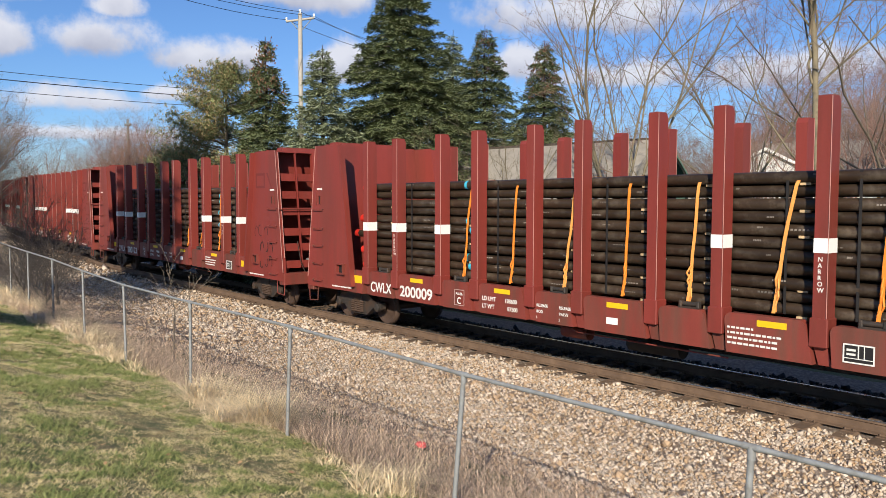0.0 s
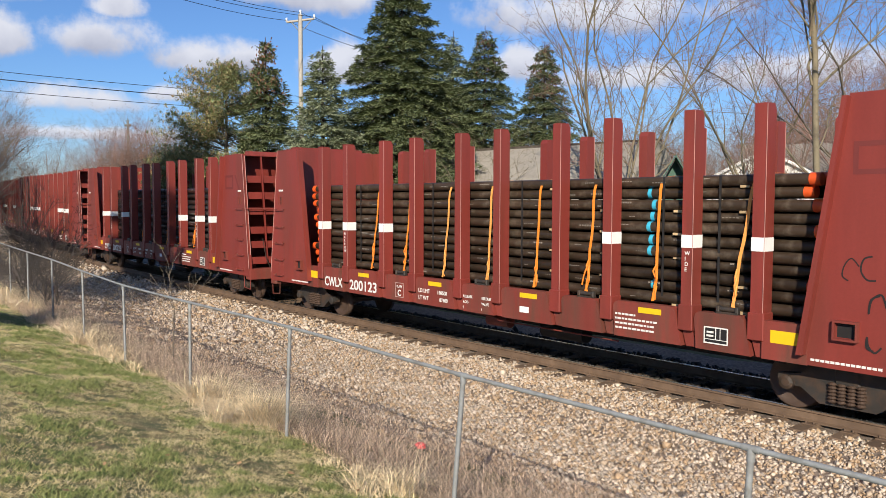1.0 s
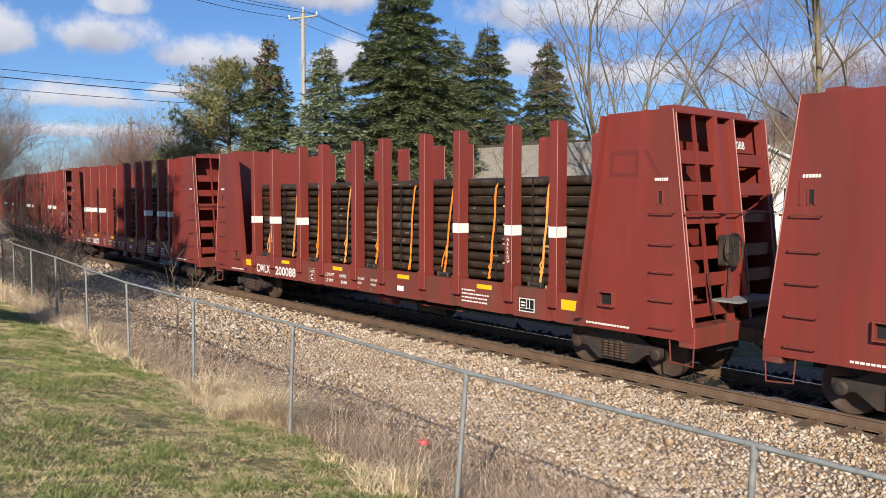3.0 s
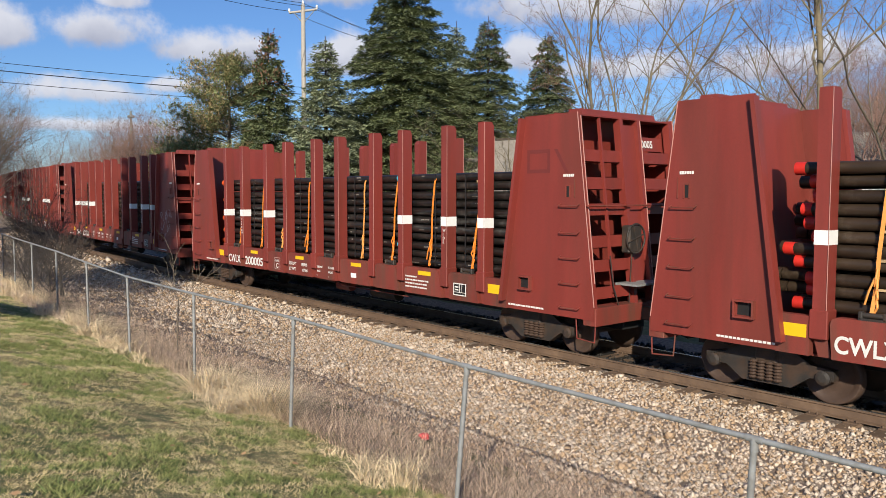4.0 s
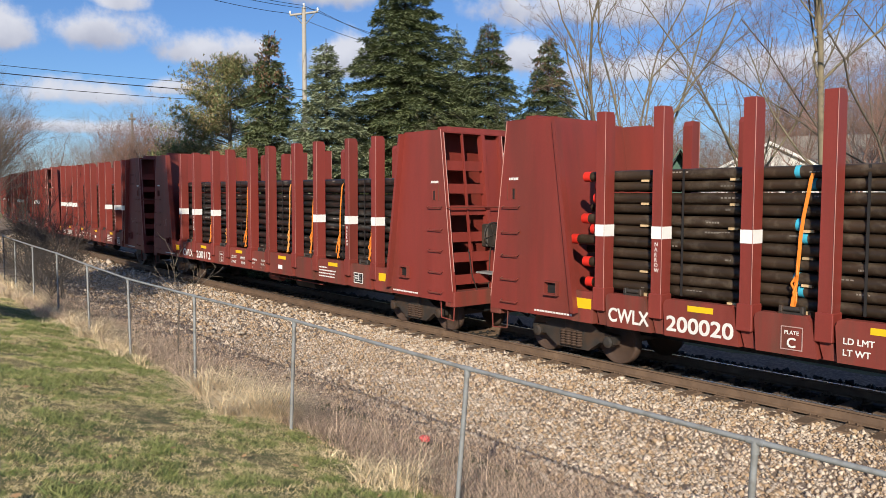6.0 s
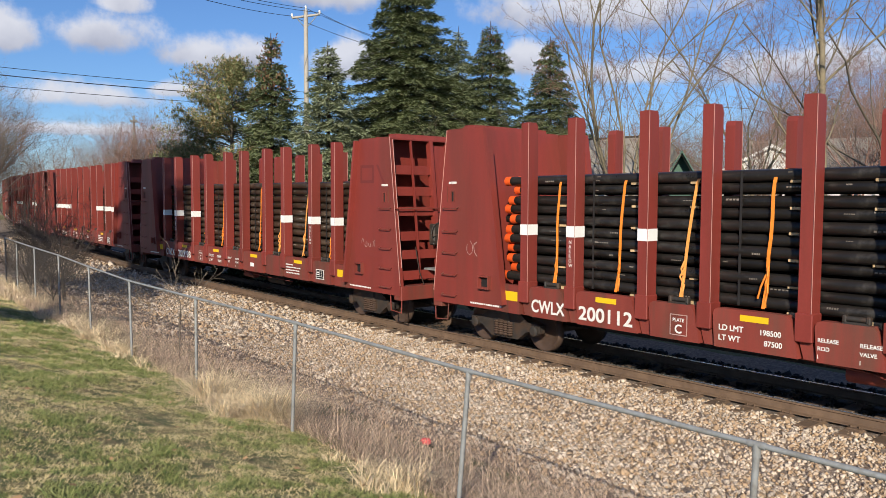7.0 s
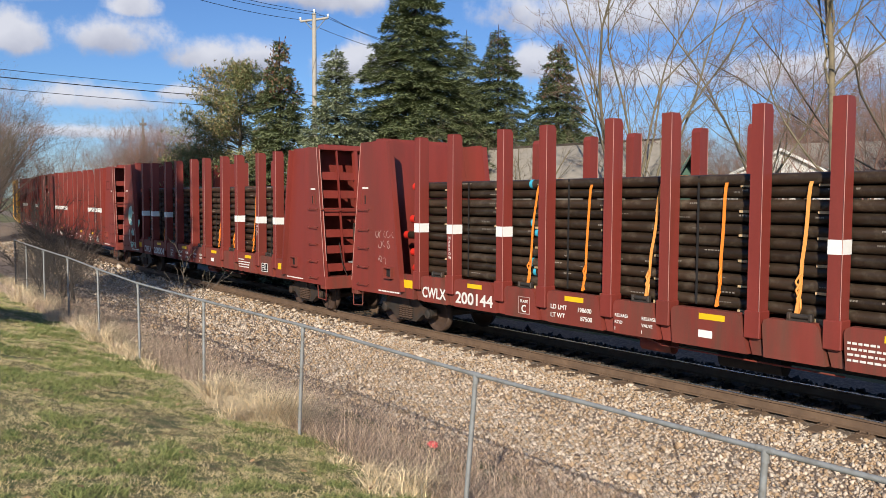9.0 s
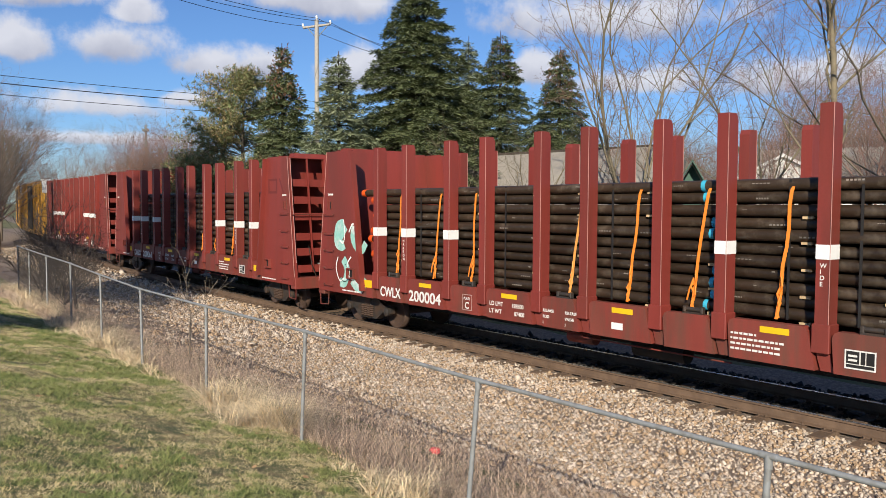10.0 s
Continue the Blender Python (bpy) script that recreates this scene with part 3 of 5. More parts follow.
def build_truck(car, cx):
    """A three-piece truck under the car: side frames, springs, bolster, two wheel sets (keyed later)."""
    wheels = []
    for s in SIDES:
        y = s * 0.99
        frame_out = [(-1.04, 0.4), (-1.04, 0.56), (-0.7, 0.6), (-0.42, 0.76), (0.42, 0.76), (0.7, 0.6), (1.04, 0.56), (1.04, 0.4), (0.68, 0.4), (0.4, 0.2), (-0.4, 0.2), (-0.68, 0.4)]
        fr = part("side_frame", prism(bmesh.new(), [(cx + a, b) for a, b in frame_out], y - 0.075, y + 0.075), GREASE, car, "greasy cast steel truck side")
        for u in (-0.2, -0.07, 0.07, 0.2):
            bm = bmesh.new()
            prof = []
            for k in range(13):
                prof.append((0.072 if k % 2 else 0.045, -0.15 + k * 0.025))
            lathe(bm, prof, n=10)
            bmesh.ops.rotate(bm, verts=bm.verts, matrix=Matrix.Rotation(radians(90), 3, "X"))
            bmesh.ops.translate(bm, verts=bm.verts, vec=(cx + u, s * 1.085, 0.4))
            part("coil_spring", bm, WHEEL, fr)
        for u in (-0.89, 0.89):
            bm = bmesh.new()
            lathe(bm, [(0.0, -0.05), (0.1, -0.05), (0.11, 0.0), (0.11, 0.12), (0.06, 0.14)], n=12)
            bmesh.ops.scale(bm, verts=bm.verts, vec=(1, s, 1))
            bmesh.ops.translate(bm, verts=bm.verts, vec=(cx + u, y, 0.44))
            part("axle_cap", bm, GREASE, fr)
    part("bolster", boxed(cx - 0.18, cx + 0.18, -1.1, 1.1, 0.5, 0.78, bevel=0.03), GREASE, car)
    for u in (-0.89, 0.89):
        prof = [(0.05, -0.8), (0.085, -0.8), (0.1, -0.775), (0.13, -0.77), (0.3, -0.735), (0.345, -0.775), (0.4, -0.79), (0.42, -0.79), (0.425, -0.7), (0.455, -0.665), (0.35, -0.665), (0.12, -0.64), (0.1, -0.6), (0.085, -0.5), (0.085, 0.5),
                (0.1, 0.6), (0.12, 0.64), (0.35, 0.665), (0.455, 0.665), (0.425, 0.7), (0.42, 0.79), (0.4, 0.79), (0.345, 0.775), (0.3, 0.735), (0.13, 0.77), (0.1, 0.775), (0.085, 0.8), (0.05, 0.8)]
        bm = lathe(bmesh.new(), prof, n=28)
        for f in bm.faces:
            f.smooth = True
        me = mesh_from("wheel_set", bm, WHEEL)
        ob = part("wheel_set", me, None, car, "rust-brown steel wheels on an axle")
        ob.location = (cx + u, 0, 0.42)
        wheels.append(ob)
    return wheels


def build_flat_car():
    car = thing("flat_car", "oxide-red bulkhead flat car with tall side stakes", "railway car", "cars of the train")
    part("centre_sill", boxed(-9.0, 9.0, -0.33, 0.33, 0.52, 0.95), BLACK, car)
    part("deck", boxed(-8.9, 8.9, -HALF_W + 0.13, HALF_W - 0.13, 0.98, 1.06), RED_RUSTY, car)
    for s in SIDES:
        lo, hi = sorted((s * (HALF_W - 0.36), s * (HALF_W - 0.22)))
        part("side_sill", boxed(-8.9, 8.9, lo, hi, 0.82, 1.2), RED_RUSTY, car)
        part("sill_flange", boxed(-8.9, 8.9, *sorted((s * (HALF_W - 0.3), s * (HALF_W - 0.16))), 0.795, 0.82), RED_RUSTY, car)
        for i, x in enumerate(STAKES):
            a, b = sorted((s * HALF_W, s * (HALF_W - 0.27)))
            bm = bmesh.new()
            if s < 0:
                cut = [(a, 1.2), (b, 1.2), (b, 4.56), (b - 0.05, 4.65), (a, 4.65)]
            else:
                cut = [(a, 1.2), (b, 1.2), (b, 4.65), (a + 0.05, 4.65), (a, 4.56)]
            lo_v = [bm.verts.new((x - 0.1, u, v)) for u, v in cut]
            hi_v = [bm.verts.new((x + 0.1, u, v)) for u, v in cut]
            fs = [bm.faces.new(lo_v), bm.faces.new(hi_v[::-1])]
            for q in range(5):
                fs.append(bm.faces.new((lo_v[q], lo_v[(q + 1) % 5], hi_v[(q + 1) % 5], hi_v[q])))
            bmesh.ops.recalc_face_normals(bm, faces=fs)
            st = part("stake", bm, RED, car)
            bm = bmesh.new()
            for u in (0.1,):
                tube(bm, (x + u, s * (HALF_W + 0.001), 1.5), (x + u, s * (HALF_W + 0.001), 4.64), 0.0075, n=4)
            part("edge_bead", bm, EDGE, st, "pale worn edge weld")
            bm = bmesh.new()
            c, d = sorted((s * (HALF_W + 0.03), s * (HALF_W - 0.27)))
            box(bm, x - 0.13, x + 0.13, c, d, 1.08, 1.5, bevel=0.012)
            part("stake_pocket", bm, RED, st)
            bm = bmesh.new()
            prism(bm, [(x - 0.02, 0.82), (x + 0.17, 0.82), (x + 0.1, 1.1), (x - 0.1, 1.1)], s * (HALF_W - 0.2), s * (HALF_W - 0.06))
            part("pocket_strut", bm, RED_RUSTY, st)
            if i in (0, 1, 2, 7, 8, 9):
                e, g = sorted((s * (HALF_W + 0.006), s * (HALF_W - 0.276)))
                part("reflector", boxed(x - 0.106, x + 0.106, e, g, 2.43, 2.64), WHITE, st, "white reflective plate")
        for i, (p, q) in enumerate(zip(STAKES, STAKES[1:])):
            wide = i % 2 == 1
            a, b = p + 0.17, q - 0.17
            top = 1.44 if wide else 1.42
            # the raised panel has its corners cut
            out = [(a + 0.03, 0.82), (b + 0.1, 0.82), (b - 0.0, top - 0.15), (b - 0.025, top - 0.06), (b - 0.09, top), (a + 0.08, top), (a + 0.02, top - 0.03), (a - 0.01, top - 0.1)]
            pan = part("sill_panel", prism(bmesh.new(), out, s * (HALF_W - 0.14), s * (HALF_W + 0.012)), RED_RUSTY, car)
            if wide:
                yy = sorted((s * (HALF_W + 0.012), s * (HALF_W + 0.018)))
                xm = (a + b) / 2 + (0.12 if i in (5, 7) else 0.05)
                part("yellow_reflector", boxed(xm - 0.23, xm + 0.23, *yy, top - 0.165, top - 0.07), YELLOW, pan, "yellow reflective sheet")
            else:
                bm = bmesh.new()
                xm = (a + b) / 2 + 0.1
                y0, y1 = sorted((s * (HALF_W - 0.02), s * (HALF_W - 0.12)))
                box(bm, xm - 0.18, xm + 0.18, y0, y1, top - 0.02, top + 0.03)
                box(bm, xm - 0.19, xm - 0.13, y0, y1, top, top + 0.12, bevel=0.015)
                box(bm, xm + 0.13, xm + 0.19, y0, y1, top, top + 0.12, bevel=0.015)
                tube(bm, (xm - 0.14, (y0 + y1) / 2, top + 0.07), (xm + 0.14, (y0 + y1) / 2, top + 0.07), 0.04, n=8)
                part("strap_winch", bm, GREASE, pan, "grey strap winch")
        for sx in (-1, 1):
            e0, e1 = sorted((sx * 6.26, sx * 6.95)) if sx > 0 else sorted((-6.5, -7.0))
            pn = part("sill_panel", prism(bmesh.new(), [(e0, 0.82), (e1, 0.82), (e1, 1.4), (e0, 1.4)], s * (HALF_W - 0.14), s * (HALF_W + 0.004)), RED_RUSTY, car)
            yy = sorted((s * (HALF_W + 0.004), s * (HALF_W + 0.010)))
            c0 = (e0 + e1) / 2
            part("yellow_reflector", boxed(c0 - 0.21, c0 + 0.21, *yy, 1.08, 1.27), YELLOW, pn, "yellow reflective sheet")
    for sx in (-1, 1):
        build_bulkhead(car, sx, sx > 0)
    wheels = build_truck(car, -7.35) + build_truck(car, 7.35)
    # brake gear along the near side
    bm = bmesh.new()
    bent(bm, [(-1.2, -1.15, 0.78), (0.1, -1.15, 0.72), (0.3, -1.2, 0.68), (3.4, -1.2, 0.66)], 0.016)
    tube(bm, (-0.3, -0.9, 0.62), (0.35, -0.9, 0.62), 0.13, n=12)
    part("brake_rigging", bm, RED_RUSTY, car)
    bm = bmesh.new()
    tube(bm, (1.2, -0.75, 0.58), (2.3, -0.75, 0.58), 0.17, n=14)
    part("air_reservoir", bm, BLACK, car)
    for x in np.arange(-8.0, 8.1, 1.6):
        part("cross_bearer", boxed(x - 0.05, x + 0.05, -HALF_W + 0.37, HALF_W - 0.37, 0.72, 0.98), BLACK, car)
    # stencils on the near side
    yn = -HALF_W - 0.018
    pn = car
    lettering("CWLX", 0.34, LETTER, pn, pose(-6.14, yn, 0.93) @ Matrix.Diagonal((0.86, 1, 1, 1)))
    bm = bmesh.new()
    for a in ((-2.95, -2.62, 0.9, 0.915), (-2.95, -2.62, 1.235, 1.25), (-2.95, -2.935, 0.9, 1.25), (-2.635, -2.62, 0.9, 1.25)):
        box(bm, a[0], a[1], yn - 0.004, yn, a[2], a[3])
    part("stencil_frame", bm, FAINT, pn)
    lettering("C", 0.2, LETTER, pn, pose(-2.86, yn, 0.94))
    lettering("PLATE", 0.08, LETTER, pn, pose(-2.9, yn, 1.13))
    for k, (txt, z) in enumerate((("LD LMT", 1.1), ("LT WT", 0.94))):
        lettering(txt, 0.125, LETTER, pn, pose(-2.06, yn, z))
    for k, txt in enumerate(("RELEASE", "ROD", "I")):
        lettering(txt, 0.08, LETTER, pn, pose(-0.5, yn, 1.12 - 0.12 * k))
        lettering(("RELEASE", "VALVE", "I")[k], 0.08, LETTER, pn, pose(0.08, yn, 1.12 - 0.12 * k))
    part("placard", boxed(1.2, 1.45, yn - 0.004, yn, 0.98, 1.1), WHITE, pn, "white paper placard")
    bm = bmesh.new()
    rng = random.Random(3)
    for r in range(4):
        x = 3.55
        while x < 3.95 + (0.42 if r else 0.0):
            w = rng.uniform(0.03, 0.09)
            box(bm, x, x + w, yn - 0.004, yn, 1.2 - 0.08 * r, 1.233 - 0.08 * r)
            x += w + 0.02
    tagged(part("stencil", bm, LETTER, pn), kind="stuff")
    bm = bmesh.new()
    for a in ((5.3, 5.72, 0.93, 0.95), (5.3, 5.72, 1.18, 1.2), (5.3, 5.32, 0.95, 1.18), (5.7, 5.72, 0.95, 1.18), (5.5, 5.515, 1.0, 1.18), (5.58, 5.59, 1.0, 1.18), (5.32, 5.7, 0.995, 1.005), (5.35, 5.47, 1.1, 1.13), (5.35, 5.47, 1.04, 1.07)):
        box(bm, a[0], a[1], yn - 0.008, yn - 0.004, a[2], a[3])
    part("stencil_frame", bm, LETTER, pn)
    part("stencil_panel", boxed(5.3, 5.72, yn - 0.004, yn, 0.93, 1.2), BLACK, pn)
    for k, c in enumerate("NARROW"):
        lettering(c, 0.09, LETTER, pn, pose(-5.2, -HALF_W - 0.003, 2.31 - 0.088 * k))
    return car, wheels


def build_pipe_load(cap, cyan_bay, east_caps, seed, steel, shift=0.0):
    """A block of long pipes on dunnage, held by webbing straps, in the car's space."""
    rng = random.Random(seed)
    load = thing("pipe_load", "dark steel pipes strapped in a stack on a flat car", "pipe load", "pipe loads of the train")
    r, pitch, rows, cols = 0.094, 0.192, 11, 12
    z0, y_near = 1.54, -1.1
    bm = tube(bmesh.new(), (-6.95, 0, 0), (7.0, 0, 0), r, n=12)
    me = mesh_from("pipe", bm, steel)
    cm = mesh_from("thread_cap", tube(bmesh.new(), (-0.13, 0, 0), (0.03, 0, 0), r + 0.004, n=14), cap)
    ring = mesh_from("paint_band", tube(bmesh.new(), (-0.04, 0, 0), (0.04, 0, 0), r + 0.002, n=12, caps=False), CYAN)
    mark_bm = bmesh.new()
    for k in range(5):
        box(mark_bm, k * 0.035, k * 0.035 + 0.022, -r - 0.002, -r + 0.02, -0.014, 0.02)
    mark = mesh_from("stencil", mark_bm, PIPE_MARK)
    inner = bmesh.new()
    for j in range(rows):
        z = z0 + j * pitch + 0.02 * (j // 3)
        for i in range(cols):
            y = y_near + i * pitch + (0.05 if j % 2 else 0.0)
            dx = rng.uniform(-0.36, 0.1) + (shift if rng.random() < 0.85 else 0.0)
            if i == 0 or j == rows - 1:
                p = part("pipe", me, None, load)
                p.matrix_basis = pose(dx, y + rng.uniform(-0.02, 0.02), z + rng.uniform(-0.008, 0.008), rng.uniform(0, 360), rng.uniform(-0.08, 0.08), rng.uniform(-0.1, 0.1)) if i else pose(dx, y + rng.uniform(-0.025, 0.025), z + rng.uniform(-0.008, 0.008), 0, rng.uniform(-0.08, 0.08), rng.uniform(-0.12, 0.12))
                c = part("thread_cap", cm, None, p, "coloured thread protector cap")
                c.location = (-6.95, 0, 0)
                if east_caps:
                    c = part("thread_cap", cm, None, p, "coloured thread protector cap")
                    c.matrix_basis = pose(7.0, 0, 0, 0, 0, 180)
                if i == 0 and cyan_bay is not None and rng.random() < 0.65:
                    c = part("paint_band", ring, None, p, "cyan spray band")
                    c.location = (cyan_bay - dx + rng.uniform(-0.14, 0.1), 0, 0)
                if i == 0:
                    for x in rng.sample([-5.6, -4.7, -4.3, -2.9, -2.6, -1.8, -1.3, -0.2, 0.2, 1.0, 1.4, 2.6, 3.0, 3.8, 4.4, 5.6], 7):
                        c = part("stencil", mark, None, p)
                        c.matrix_basis = pose(x + rng.uniform(-0.35, 0.35), 0.004, rng.uniform(-0.03, 0.045)) @ Matrix.Diagonal((rng.uniform(0.3, 1.9), 1, rng.uniform(0.35, 0.9), 1))
            else:
                tube(inner, (dx - 6.85, y, z), (6.95 + dx, y, z), r, n=6)
                tube(inner, (dx - 6.87, y, z), (dx - 7.05, y, z), r + 0.006, n=6)
    tagged(part("pipe_core", inner, steel, load), kind="stuff")
    # dunnage between the tiers
    dz = [z0 - 0.155] + [z0 + j * pitch - 0.1 + 0.02 * (j // 3) for j in (2, 4, 6, 8, 10)]
    for x in (-5.65, -3.95, -2.75, -1.05, 0.15, 1.75, 3.0, 4.55, 5.75):
        for n, z in enumerate(dz):
            if n and rng.random() < 0.35:
                continue
            h = 0.06 if n == 0 else 0.02
            e = rng.uniform(0.0, 0.025)
            part("dunnage", boxed(x - 0.08, x + 0.08, -1.15 - e, 1.15 + e, z - h, z + h), DUNNAGE, load, "sawn softwood spacer")
    # webbing: over the top, down the near face to the winch
    top = z0 + (rows - 1) * pitch + 0.02 * 3 + r
    for x in (-5.72, -4.22, -2.88, -1.42, 0.02, 1.4, 2.72, 4.2, 5.68):
        if rng.random() < 0.08:
            continue
        lean = rng.uniform(0.05, 0.3)
        bm = bmesh.new()
        wob = rng.uniform(-0.03, 0.03)
        path = [(x + lean * 1.5 + 0.05, 1.2, 1.5), (x + lean * 1.5, 1.2, top + 0.01), (x + lean * 1.35 + 0.05, -0.85, top + 0.012), (x + lean * 1.2, -1.02, top - 0.005), (x + lean * 1.05, -1.12, top - 0.04),
                (x + lean * 0.93, -1.19, top - 0.11), (x + lean * 0.82, -1.22, top - 0.22), (x + lean * 0.7, -1.23, top - 0.42), (x + lean * 0.52 + wob, -1.235, top - 0.75), (x + lean * 0.35 + wob, -1.238, top - 1.05),
                (x + lean * 0.2, -1.24, 2.3), (x + 0.01, -1.245, 1.85), (x - 0.02, -1.3, 1.47)]
        w = 0.028
        for a, b in zip(path, path[1:]):
            va = [bm.verts.new((a[0] + q, a[1] - 0.004 * u, a[2] + 0.003 * u)) for q, u in ((-w, 0), (w, 0), (w, 1), (-w, 1))]
            vb = [bm.verts.new((b[0] + q, b[1] - 0.004 * u, b[2] + 0.003 * u)) for q, u in ((-w, 0), (w, 0), (w, 1), (-w, 1))]
            for k in range(4):
                bm.faces.new((va[k], va[(k + 1) % 4], vb[(k + 1) % 4], vb[k]))
        # the knotted tail
        for k in range(4):
            zz = 1.98 - 0.13 * k
            o = rng.uniform(-0.05, 0.05)
            bent(bm, [(x + 0.02, -1.25, zz + 0.14), (x + o, -1.28, zz), (x - 0.01, -1.25, zz - 0.1)], 0.017, n=5)
        if rng.random() < 0.4:
            bent(bm, [(x, -1.27, 2.0), (x - 0.07, -1.29, 1.8), (x - 0.12, -1.28, 1.62)], 0.017, n=4)
        part("strap", bm, rng.choice((STRAP, STRAP, STRAP_PALE)), load, "orange webbing strap with a knotted tail")
    # dark wrapping bands
    for x in (-4.85, -1.9, 0.95, 4.3, 5.35):
        bm = bmesh.new()
        box(bm, x - 0.02, x + 0.02, -1.205, -1.197, z0 - 0.07, top - 0.02)
        part("band", bm, BLACK, load, "black steel band")
    return load


def build_box_car():
    car = thing("box_car", "faded yellow ribbed box car with a white roof", "railway car", "cars of the train")
    L, w = 8.2, 1.5
    part("body", boxed(-L, L, -w, w, 1.0, 4.75, bevel=0.03), BOXCAR_YELLOW, car)
    bm = bmesh.new()
    prism(bm, [(-L - 0.03, 4.75), (L + 0.03, 4.75), (L + 0.03, 4.85), (-L - 0.03, 4.85)], -w - 0.02, w + 0.02)
    part("roof", bm, BOXCAR_WHITE, car, "white roof")
    part("end_band", boxed(L, L + 0.05, -w, w, 3.9, 4.84), BOXCAR_WHITE, car, "white top of the end")
    part("end_sheet", boxed(L, L + 0.035, -w, w, 1.0, 3.9), BOXCAR_YELLOW, car)
    for k in range(9):
        part("end_rib", boxed(L + 0.035, L + 0.11, -w + 0.1, w - 0.1, 1.2 + 0.3 * k, 1.3 + 0.3 * k, bevel=0.02), BOXCAR_YELLOW, car)
    for s in SIDES:
        for k in range(15):
            x = -L + 0.1 + k * (2 * L - 0.2) / 14
            part("side_post", boxed(x - 0.05, x + 0.05, *sorted((s * w, s * (w + 0.06))), 1.02, 4.7), BOXCAR_YELLOW, car)
        door = part("door", boxed(-1.8, 1.8, *sorted((s * (w + 0.06), s * (w + 0.11))), 1.1, 4.5), BLACK, car, "dark blue-black sliding door")
        for x in (-1.2, 0.0, 1.2):
            part("lock_rod", tube(bmesh.new(), (x, s * (w + 0.13), 1.15), (x, s * (w + 0.13), 4.45), 0.02, n=6), GREASE, door)
        part("side_sill", boxed(-L, L, *sorted((s * (w - 0.1), s * (w + 0.03))), 0.8, 1.02), BOXCAR_YELLOW, car)
        bm = bmesh.new()
        for k in range(8):
            z = 1.2 + k * 0.42
            tube(bm, (L - 0.6, s * (w + 0.09), z), (L - 0.15, s * (w + 0.09), z), 0.015, n=5)
        part("ladder", bm, BOXCAR_YELLOW, car)
    part("centre_sill", boxed(-9.0, 9.0, -0.3, 0.3, 0.55, 1.0), BLACK, car)
    wheels = build_truck(car, -6.6) + build_truck(car, 6.6)
    for sx in (-1, 1):
        part("coupler", boxed(*sorted((sx * 8.9, sx * 9.8)), -0.12, 0.12, 0.7, 0.98, bevel=0.02), GREASE, car)
    return car, wheels


MOVING = []      # thing, place in the train, wheels


def stroke(bm, pts, width, y):
    """A ribbon along the points, lying in x and z."""
    pts = [Vector(p) for n, p in enumerate(pts) if n == 0 or (Vector(p) - Vector(pts[n - 1])).length > 1e-4]
    edge = []
    for n, p in enumerate(pts):
        d = pts[min(n + 1, len(pts) - 1)] - pts[max(n - 1, 0)]
        d = d.normalized() * width / 2 if d.length > 1e-5 else Vector((width / 2, 0))
        yy = y - 0.00015 * n
        edge.append((bm.verts.new((p.x - d.y, yy, p.y + d.x)), bm.verts.new((p.x + d.y, yy, p.y - d.x))))
    for a, b in zip(edge, edge[1:]):
        bm.faces.new((a[0], a[1], b[1], b[0]))


def scrawl(parent, material, x0, z0, w, h, seed, width, y, rows=3):
    """Sprayed tag marks in uneven rows, each a few joined curves; no words."""
    rng = random.Random(seed)
    bm = bmesh.new()
    rh = h / rows
    layer = 0
    for r in range(rows):
        x = x0 + rng.uniform(0, 0.15) * w
        while x < x0 + w * rng.uniform(0.8, 1.0):
            gw = rh * rng.uniform(0.5, 0.8)
            zb = z0 + h - (r + 1) * rh + rng.uniform(-0.08, 0.12) * rh
            # part of a turn about the middle, now and then back on itself
            a0, da, m = rng.uniform(0, 6.28), rng.choice((-1, 1)) * rng.uniform(0.8, 1.25), rng.randint(4, 6)
            knots = []
            for q in range(m):
                a = a0 + da * q if q < 4 or rng.random() < 0.5 else a0 + da * (6 - q)
                k = rng.uniform(0.65, 1.05)
                knots.append((x + gw * (0.5 + 0.5 * k * math.cos(a)), zb + rh * (0.45 + 0.45 * k * math.sin(a))))
            pts = []
            for a, b, c, d in zip([knots[0]] + knots, knots, knots[1:], knots[2:] + knots[-1:]):
                for q in range(6):
                    t = q / 6
                    pts.append(tuple(0.5 * (2 * b[n] + (c[n] - a[n]) * t + (2 * a[n] - 5 * b[n] + 4 * c[n] - d[n]) * t * t + (3 * b[n] - a[n] - 3 * c[n] + d[n]) * t ** 3) for n in (0, 1)))
            layer += 1
            stroke(bm, pts, width * rng.uniform(0.8, 1.2), y - 0.0002 * layer)
            x += gw * rng.uniform(0.95, 1.3)
    return tagged(part("graffiti", bm, material, parent, "loose sprayed graffiti"), kind="stuff")


def logo_ghost(parent, x0):
    """Two worn strokes of an old emblem, plain shapes in a darker red."""
    bm = bmesh.new()
    y = -HALF_W - 0.003
    for a in ((0.0, 0.07, 0.0, 0.45), (0.07, 0.53, 0.0, 0.07), (0.07, 0.53, 0.38, 0.45), (0.53, 0.6, 0.0, 0.45)):
        box(bm, x0 + a[0], x0 + a[1], y, y + 0.003, 3.55 + a[2], 3.55 + a[3])
    prism(bm, [(x0 + 0.7, 4.0), (x0 + 0.79, 4.0), (x0 + 1.08, 3.55), (x0 + 0.99, 3.55)], y, y + 0.003)
    return part("emblem_ghost", bm, MATS["dark_emblem_paint"], parent, "worn darker emblem shape")


mat("dark_emblem_paint", (0.15, 0.026, 0.022), 0.6, var=0.15)


